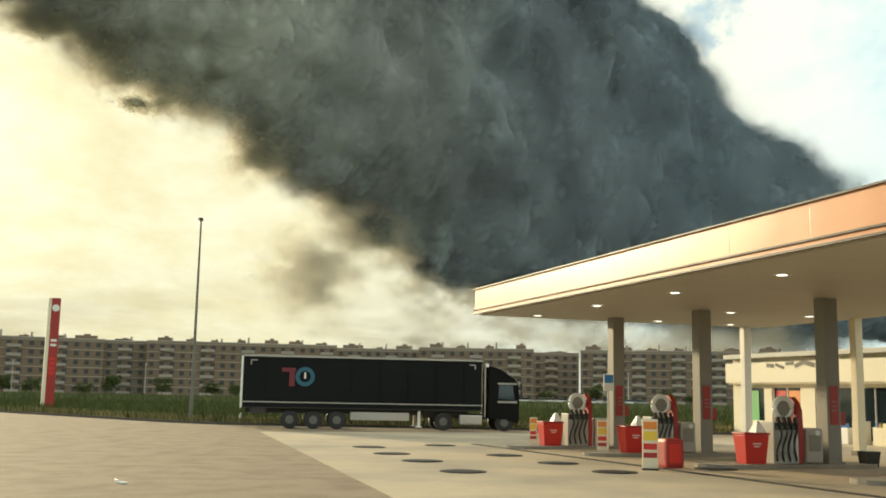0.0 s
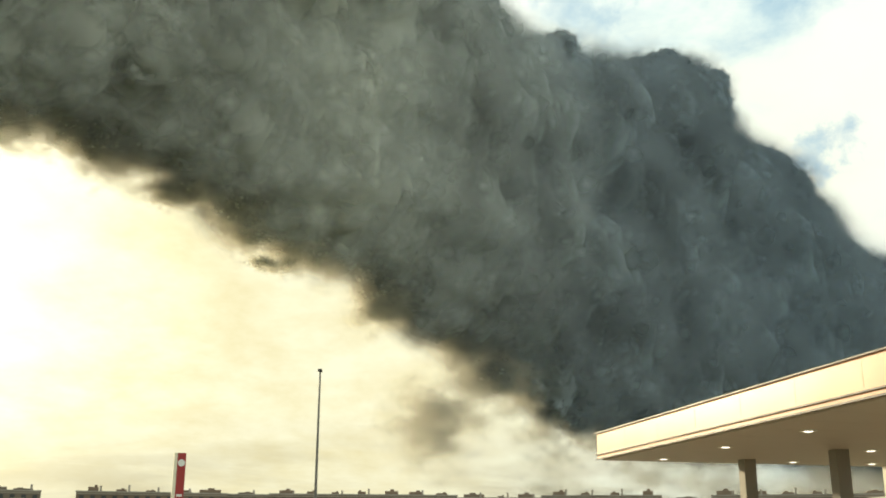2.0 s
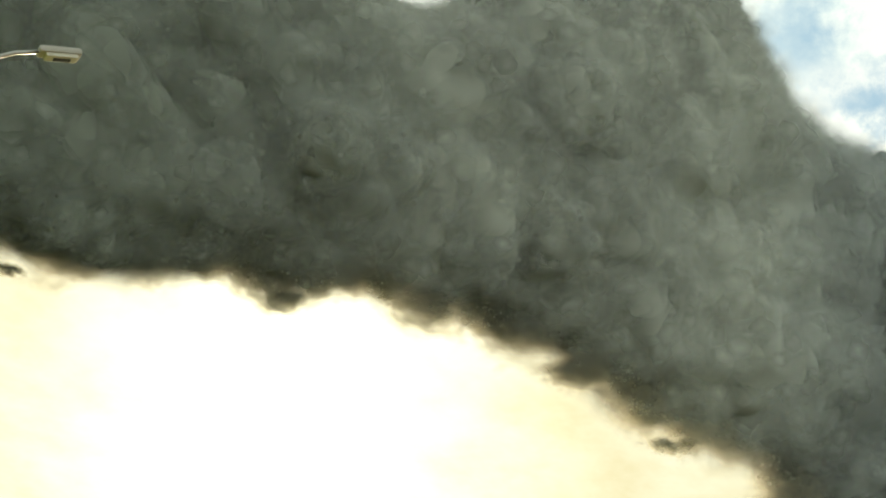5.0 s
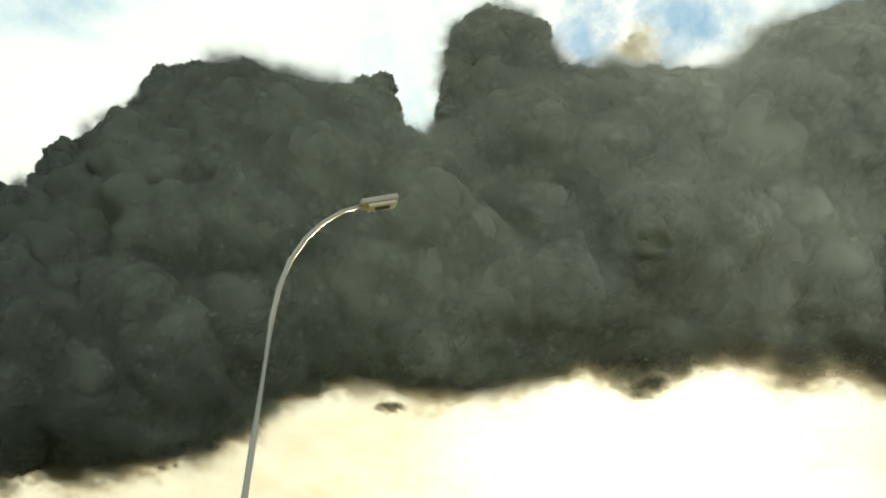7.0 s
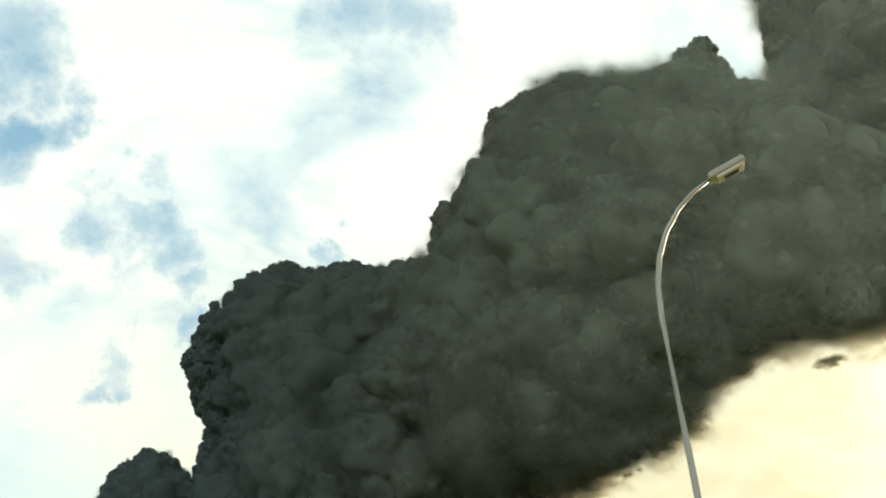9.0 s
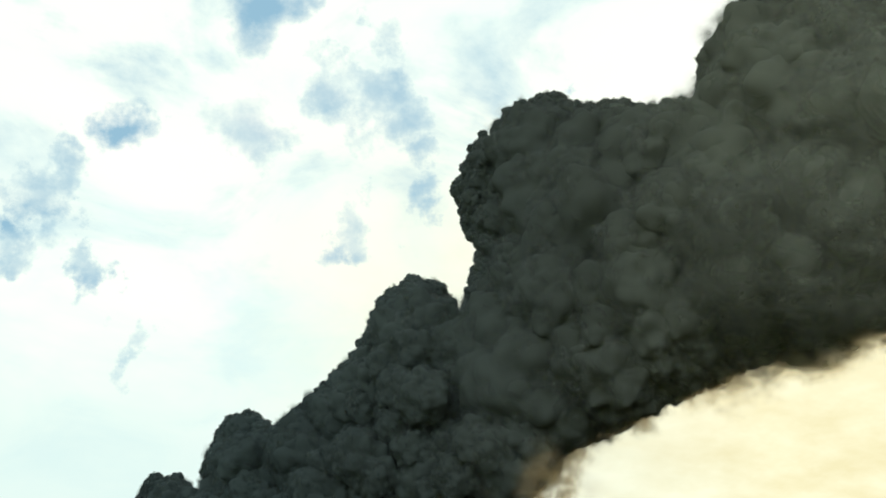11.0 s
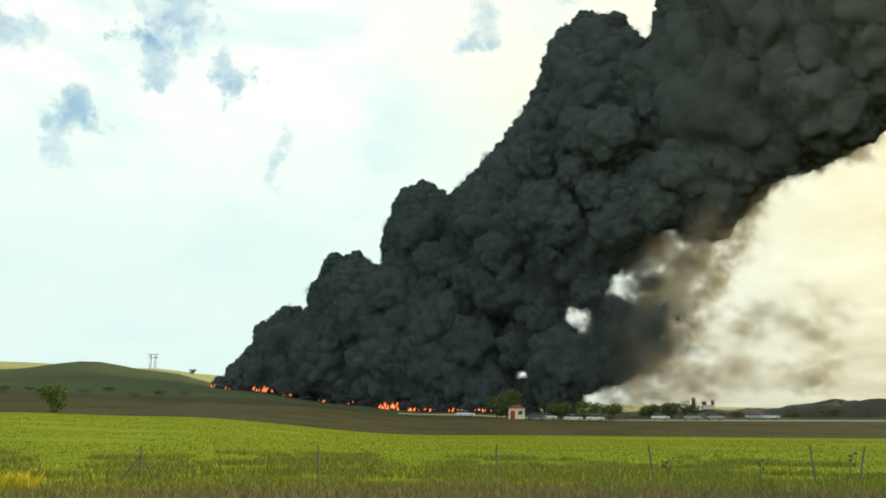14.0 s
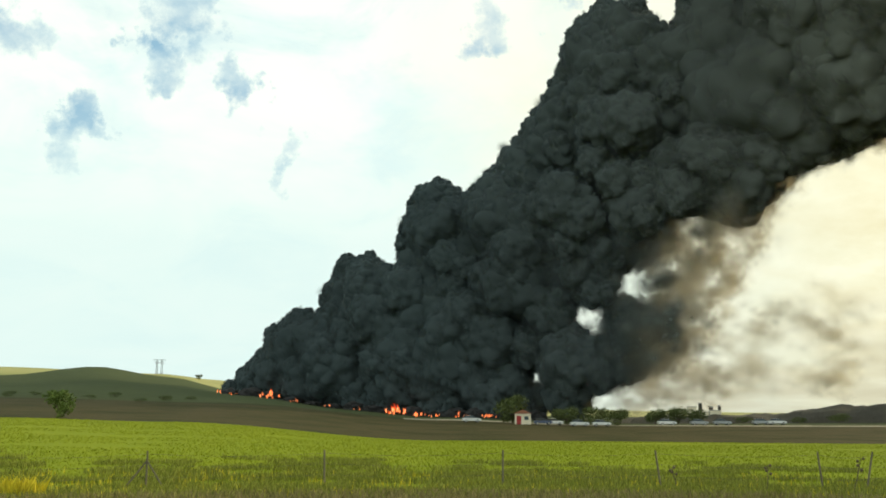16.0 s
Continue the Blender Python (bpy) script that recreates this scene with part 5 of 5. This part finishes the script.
def make_plant():
    p = on_land(14.5, 300)
    f = thing("recycling_plant", pose(p.x, p.y, p.z, 0, 0, -14), "small recycling plant with pale sheds and dark stacks", "plant")
    for x, w, h in ((-4.0, 2.6, 4.4), (-1.0, 3.4, 3.0), (2.4, 3.0, 3.4), (-8.5, 5.0, 2.4)):
        bm = bmesh.new()
        box(bm, (w, 4, h), (x, 0, h / 2), 0.04)
        s = part("shed", bm, M_CREAM, f)
        bm = bmesh.new()
        box(bm, (w + 0.3, 4.3, 0.15), (x, 0, h + 0.07), 0.02)
        part("shed_roof", bm, M_GREY, s)
    for x, h, r in ((-1.6, 5.6, 0.62), (1.3, 4.6, 0.7), (3.6, 4.9, 0.5)):
        bm = bmesh.new()
        tube(bm, (x, -1, 0), (x, -1, h), r, r * 0.9, 14)
        st_ = part("stack", bm, M_DARKTRIM, f)
        bm = bmesh.new()
        tube(bm, (x, -1, h - 0.3), (x, -1, h), r * 1.12, n=14)
        part("collar", bm, M_STEEL, st_)


make_plant()


def make_ridge(name, az0, az1, d, tops, thick, mat, label, rough=0.6):
    """A long low bank of earth or rubbish across the view."""
    bm = bmesh.new()
    n = int((az1 - az0) * 5)
    rows = []
    for i in range(n + 1):
        az = az0 + (az1 - az0) * i / n
        h = lerp_table(az, tops)
        row = []
        for j in range(9):
            u = j / 8
            p = at_az(az, d + (u - 0.5) * thick)
            z = land(p.x, p.y) - 0.3 + h * math.sin(math.pi * u) * (1 + rough * 0.5 * noise.noise(Vector((p.x * 0.15, p.y * 0.15, 3)))) + rough * 0.5 * noise.noise(Vector((p.x * 0.6, p.y * 0.6, 1)))
            row.append(bm.verts.new((p.x, p.y, z)))
        rows.append(row)
    for a, b in zip(rows, rows[1:]):
        for j in range(8):
            bm.faces.new((a[j], a[j + 1], b[j + 1], b[j]))
    bmesh.ops.recalc_face_normals(bm, faces=bm.faces[:])
    return tagged(link_mesh(name, bm, mat), label, "bank", kind="structure")


make_ridge("earth_bank", 9.5, 30, 300, [(9.5, 2.0), (14, 2.4), (18, 2.6), (21, 4.6), (30, 7.0)], 30, material("dark_bank_earth", (0.05, 0.045, 0.03), 0.95, grain=2.0, vary=0.4, bump=0.5), "long dark bank of earth beyond the parked cars")
make_ridge("track", -2, 26, 246, [(-2, 0.5), (26, 0.5)], 8, material("pale_track_gravel", (0.27, 0.24, 0.17), 0.95, grain=1.0, vary=0.25), "pale gravel track along the ploughed field", 0.1)


def make_tyre_heaps():
    tyre = material("scrap_tyre_rubber", (0.018, 0.018, 0.018), 0.85, grain=0.5, vary=0.3)
    rng = random.Random(21)
    tb = bmesh.new()
    sweep(tb, [(0.36 * math.cos(a), 0.36 * math.sin(a), 0) for a in (2 * math.pi * k / 12 for k in range(13))], [0.15] * 13, 6)
    tm = bpy.data.meshes.new("tyre")
    tb.to_mesh(tm)
    tb.free()
    tm.materials.append(tyre)
    for k in range(16):
        az = -11.5 + k * 1.12
        d = plume_dist(az) - 17 + rng.uniform(-3, 3)
        p = on_land(az, d)
        h = thing("tyre_heap", pose(p.x, p.y, p.z, 0, 0, rng.uniform(0, 90)), "burning heap of black scrap tyres under the smoke", "tyre heap", "tyre heaps")
        bm = bmesh.new()
        bmesh.ops.create_icosphere(bm, subdivisions=4, radius=1.0)
        w, z = rng.uniform(3.5, 5.0), rng.uniform(1.5, 3.0)
        for v in bm.verts:
            q = v.co * (1 + 0.3 * noise.noise(v.co * 2.2 + Vector((k, 0, 0))) + 0.12 * noise.noise(v.co * 9))
            v.co = Vector((q.x * w, q.y * w * 0.7, q.z * z))
        part("mound", bm, tyre, h)
        for j in range(14):
            a, e = rng.uniform(0, 6.28), rng.uniform(0.0, 0.9)
            ob = new("tyre", tm)
            ob.parent = h
            ob.matrix_basis = pose(w * 0.98 * math.cos(a) * math.cos(e), w * 0.7 * math.sin(a) * math.cos(e), z * math.sin(e), rng.uniform(0, 90), rng.uniform(0, 90), 0)


make_tyre_heaps()

# ---- flames ----
def flame_material():
    m = bpy.data.materials.new("flame")
    m.use_nodes = True
    t = m.node_tree
    t.nodes.clear()
    out = t.nodes.new("ShaderNodeOutputMaterial")
    em = t.nodes.new("ShaderNodeEmission")
    co = t.nodes.new("ShaderNodeTexCoord")
    sep = t.nodes.new("ShaderNodeSeparateXYZ")
    t.links.new(co.outputs["Object"], sep.inputs[0])
    n = node(t, "ShaderNodeTexNoise", Scale=1.3, Detail=4.0)
    t.links.new(co.outputs["Object"], n.inputs["Vector"])
    k = math_node(t, "ADD", math_node(t, "MULTIPLY", sep.outputs[2], 0.12), n.outputs[0])
    t.links.new(ramp(t, k, [(0.38, (1.0, 0.62, 0.30)), (0.52, (1.0, 0.20, 0.05)), (0.72, (0.42, 0.03, 0.008))]), em.inputs[0])
    em.inputs[1].default_value = 1.9
    t.links.new(em.outputs[0], out.inputs[0])
    return m


M_FLAME = flame_material()
FLAMES = []


def make_flames():
    rng = random.Random(77)
    spots = [(-12.0, 2.0), (-11.3, 1.6), (-10.5, 2.2), (-9.7, 3.6), (-9.2, 2.8), (-8.1, 1.6), (-6.2, 1.3), (-2.6, 4.2), (-2.0, 5.0), (-1.4, 3.0), (-0.9, 2.2), (-0.3, 2.0),
             (1.2, 2.0), (1.9, 2.6), (2.5, 2.2), (-4.6, 1.2), (0.5, 1.2), (2.9, 1.4)]
    for k, (az, h) in enumerate(spots):
        d = plume_dist(az) - 22.5
        p = on_land(az, d, 0.5)
        f = thing("fire", pose(p.x, p.y, p.z), "orange flames burning among the scrap tyres", "fire", "fires")
        for j in range(3 + int(h)):
            bm = bmesh.new()
            x, hh = rng.uniform(-1.0, 1.0) * h, h * rng.uniform(0.2, 0.6)
            pts, rad = [], []
            for i in range(9):
                u = i / 8
                pts.append((0.16 * hh * math.sin(u * 4 + j * 2) * u, 0.1 * hh * math.cos(u * 5 + j) * u, hh * u))
                rad.append(max(0.02, hh * 0.20 * math.sin(math.pi * (0.18 + 0.82 * u) ** 0.8) * rng.uniform(0.7, 1.2)))
            sweep(bm, pts, rad, 8)
            ob = part("tongue", bm, M_FLAME, f, "", True)
            FLAMES.append((ob, x, rng.uniform(-0.6, 0.6), hh, rng.uniform(0, 6.28), rng.uniform(2.2, 4.5)))


make_flames()


def flame_rows(x, y, h, phase, rate):
    """A tongue of fire leaps and sways."""
    rows = []
    for i in range(33):
        t = i * 0.5
        z = 0.45 * h * (math.sin(rate * t + phase) - 0.5 + 0.4 * math.sin(rate * 2.3 * t + phase * 2))
        rows.append((t, pose(x + 0.2 * math.sin(rate * 1.3 * t), y, z, 10 * math.sin(rate * t), 14 * math.sin(rate * 1.7 * t + 1), 30 * math.sin(t + phase))))
    return rows


M_DULLSTEEL = material("weathered_pylon_steel", (0.11, 0.115, 0.115), 0.8, shine=0.1, grain=1.0, vary=0.2)


def make_pylon():
    p = on_land(-15.3, 1480)
    s = thing("electricity_pylon", pose(p.x, p.y, p.z - 0.5, 0, 0, 15), "grey lattice electricity pylon on the hill crest", "pylon")
    for x in (-3.2, 3.2):
        for dx in (-1.0, 1.0):
            bm = bmesh.new()
            tube(bm, (x + dx * 1.3, 0, 0), (x + dx * 0.6, 0, 21), 0.32, 0.26, 6)
            part("leg", bm, M_DULLSTEEL, s)
        for k in range(6):
            bm = bmesh.new()
            tube(bm, (x - 1.1, 0, 3 * k + 1), (x + 1.1, 0, 3 * k + 4), 0.2, n=5)
            part("lattice_bar", bm, M_DULLSTEEL, s)
    for z, w in ((16.5, 6.5), (20.5, 8.0)):
        bm = bmesh.new()
        box(bm, (2 * w, 0.6, 0.7), (0, 0, z), 0.05)
        part("cross_arm", bm, M_DULLSTEEL, s)


make_pylon()


# ---- the near lamp ----
def make_near_lamp():
    s = thing("street_lamp", pose(8.05, 11.3, 0.012, 0, 0, -35.4), "tall galvanised street lamp with a curved arm and glass lantern", "street lamp")
    bm = bmesh.new()
    pts = [(0, 0, 0), (0, 0, 3), (0, 0, 6), (0.0, 0, 7.9), (0.04, 0, 8.4), (0.14, 0, 8.85), (0.32, 0, 9.25), (0.56, 0, 9.58), (0.83, 0, 9.82), (1.12, 0, 9.98)]
    sweep(bm, pts, [0.066, 0.054, 0.046, 0.040, 0.038, 0.039, 0.036, 0.033, 0.030, 0.028], 14)
    part("pole", bm, material("galvanised_pole", (0.34, 0.33, 0.29), 0.35, 0.9, grain=0.2, vary=0.15), s, "", True)
    bm = bmesh.new()
    box(bm, (0.30, 0.30, 0.05), (0, 0, 0.025), 0.01)
    part("base_plate", bm, M_STEEL, s)
    tilt = Matrix.Rotation(-0.36, 4, "Y")
    bm = bmesh.new()
    box(bm, (0.60, 0.26, 0.10), (1.38, 0, 10.09), 0.045, tilt)
    h = part("lantern", bm, M_GREY, s, "grey lantern housing")
    bm = bmesh.new()
    box(bm, (0.46, 0.20, 0.07), (1.42, 0, 10.03), 0.03, tilt)
    part("glass_bowl", bm, material("lamp_bowl", (0.62, 0.60, 0.50), 0.2, grain=0.2, vary=0.1), h, "pale glass bowl")
    bm = bmesh.new()
    box(bm, (0.24, 0.07, 0.03), (1.44, 0, 9.99), 0.01, tilt)
    part("lamp_tube", bm, M_DARKTRIM, h)


make_near_lamp()

# ---- the town behind the station ----
M_BRICK = material("tan_brick_facade", (0.235, 0.165, 0.11), 0.9, grain=1.5, vary=0.15, bump=0.1)
M_BRICK2 = material("grey_brick_facade", (0.23, 0.175, 0.125), 0.9, grain=1.5, vary=0.15, bump=0.1)
M_BALCONY = material("balcony_concrete", (0.42, 0.36, 0.29), 0.8, grain=1.0, vary=0.12)
M_WINDOW = glass("far_window_glass", (0.025, 0.026, 0.026), 0.5)


def shared(name, build, mat):
    bm = bmesh.new()
    build(bm)
    me = bpy.data.meshes.new(name)
    bm.to_mesh(me)
    bm.free()
    me.materials.append(mat)
    return me


ME_WINDOW = shared("far_window", lambda bm: box(bm, (1.5, 0.12, 1.45), (0, 0, 0)), M_WINDOW)
ME_RAIL = shared("far_balcony", lambda bm: (box(bm, (4.6, 1.1, 0.16), (0, -0.5, 0)), box(bm, (4.6, 0.10, 0.95), (0, -1.0, 0.5))), M_BALCONY)


def make_block(az0, az1, d, floors, mat, seed):
    rng = random.Random(seed)
    az = (az0 + az1) / 2
    p = at_az(az, d)
    L = 2 * d * math.tan(radians((az1 - az0) / 2))
    H = floors * 3.05 + 0.5
    b = thing("apartment_block", pose(p.x, p.y, 0, 0, 0, -az), "brick apartment block of %d storeys with balconies" % floors, "building", "apartment blocks")
    bm = bmesh.new()
    box(bm, (L, 13, H), (0, 6.5, H / 2))
    part("wall", bm, mat, b)
    bm = bmesh.new()
    box(bm, (L + 0.4, 13.4, 0.5), (0, 6.5, H + 0.2))
    part("roof", bm, M_BALCONY, b)
    n = int(L / 9)
    for i in range(n):
        x = -L / 2 + (i + 0.5) * L / n + rng.uniform(-1, 1)
        bm = bmesh.new()
        w, h = rng.uniform(2.0, 8.5), rng.uniform(0.5, 1.5)
        box(bm, (w, 4, h), (x, 5, H + 0.45 + h / 2))
        box(bm, (w * 0.3, 0.7, h * 0.6), (x + rng.uniform(-1, 1), 4, H + 0.45 + h * 1.2))
        part("stair_head", bm, mat, b)
        if rng.random() < 0.7:
            bm = bmesh.new()
            tube(bm, (x + 2.5, 3, H), (x + 2.5, 3, H + rng.uniform(1.5, 2.8)), 0.35, n=8)
            part("chimney", bm, M_BALCONY, b)
    bays = max(3, int(L / 3.4))
    for f in range(floors):
        z = f * 3.05 + 1.75
        bm = bmesh.new()
        box(bm, (L + 0.1, 0.16, 0.28), (0, -0.06, f * 3.05 + 3.05))
        part("floor_band", bm, M_BALCONY, b)
        for i in range(bays):
            x = -L / 2 + (i + 0.5) * L / bays
            ob = new("window", ME_WINDOW)
            ob.parent, ob.location = b, (x, -0.02, z)
            if i % 4 == 1 and i < bays - 1:
                ob = new("balcony", ME_RAIL)
                ob.parent, ob.location = b, (x + 1.7, -0.05, f * 3.05 + 0.35)


for k, (a, b, d, fl) in enumerate(((60, 68.6, 380, 6), (70.3, 78.0, 376, 6), (78.0, 80.2, 381, 6), (80.2, 90.4, 372, 6), (90.4, 95.0, 392, 6), (95.0, 101.4, 372, 6),
                                   (101.4, 103.9, 400, 6), (104.0, 113.0, 374, 6), (113.4, 122.5, 378, 6))):
    make_block(a, b, d, fl, M_BRICK if k % 2 else M_BRICK2, 100 + k)

for k in range(24):
    az = 68 + k * 2.1 + (k * 7 % 5) * 0.25
    make_tree(at_az(az, 318 + (k * 13 % 30)), 4.2 + (k * 3 % 4) * 0.7, 5.0, M_LEAF, 200 + k, "dark street tree before the apartment blocks", 0.25, group="street trees")
for k in range(11):
    p = at_az(101.0 + k * 0.62 + (k % 3) * 0.1, 270 + (k % 2) * 4)
    paint, word = ((M_CARWHITE, "white"), (M_CARGREY, "silver"), (M_CARWHITE, "white"))[k % 3]
    make_car(pose(p.x, p.y, 0.3, 0, 0, -100 + (k % 2) * 180), paint, word + " car parked along the far street", "cars on the far street")
sheet("far_street", [tuple(at_az(a, r).xy) for a, r in ((62, 262), (80, 262), (100, 262), (122, 262), (122, 286), (100, 286), (80, 286), (62, 286))], -0.2, 0.3, M_ASPHALT, "pale street along the apartment blocks", "road")
for k in range(8):
    p = at_az(67 + k * 6.6, 290)
    s = thing("street_lamp", pose(p.x, p.y, 0), "slim grey lamp post on the far street", "street lamp", "far street lamps")
    bm = bmesh.new()
    tube(bm, (0, 0, 0), (0, 0, 9), 0.12, 0.08, 8)
    part("pole", bm, M_STEEL, s)
    bm = bmesh.new()
    box(bm, (0.9, 0.4, 0.2), (0.3, 0, 9.05), 0.05)
    part("lantern", bm, M_GREY, s)


def beyond_kerb(p):
    """True on the grass side of the kerb."""
    for (a, b), (c, d) in zip(KERB, KERB[1:]):
        if min(b, d) <= p.y <= max(b, d):
            x = a + (c - a) * (p.y - b) / (d - b)
            return p.x > x + 0.4
    return False


make_grass("verge_grass", scatter(45000, 51, 55, 150, 66, 113, beyond_kerb, 0.8), 0.7, leaf_material("dark_verge_blades", (0.075, 0.09, 0.028), 0.4), "tall green grass on the verge behind the kerb", 0.05, 0.4)
make_grass("verge_dry_grass", scatter(14000, 52, 55, 110, 66, 113, lambda p: beyond_kerb(p) and not beyond_kerb(p - Vector((4.0, 0, 0))), 0.8), 0.5, M_DRY, "straw-coloured dry grass along the kerb", 0.035, 0.4)
make_grass("waste_ground_grass", scatter(30000, 53, 140, 262, 64, 118, patchy(14.0, -0.1, 2.0), 0.7), 1.0, leaf_material("dull_grass_blades", (0.10, 0.115, 0.045), 0.4), "dull rough grass on the waste ground", 0.16, 0.4)

lit = thing("paper_scrap", pose(22.8, 4.3, 0.02, 0, 0, 30), "crumpled white paper scrap lying on the asphalt", "litter")
bm = bmesh.new()
box(bm, (0.30, 0.18, 0.03), (0, 0, 0.015), 0.008)
box(bm, (0.14, 0.12, 0.03), (0.08, 0.05, 0.04), 0.008, Matrix.Rotation(0.5, 4, "X"))
part("sheet", bm, M_WHITE, lit)


# ---- what moves ----
def motions():
    for ob, m, off, az, turn, pace in PUFFS:
        walk(ob, smoke_rows(m, off, az, turn, pace))
    for ob, x, y, h, phase, rate in FLAMES:
        walk(ob, flame_rows(x, y, h, phase, rate))


motions()
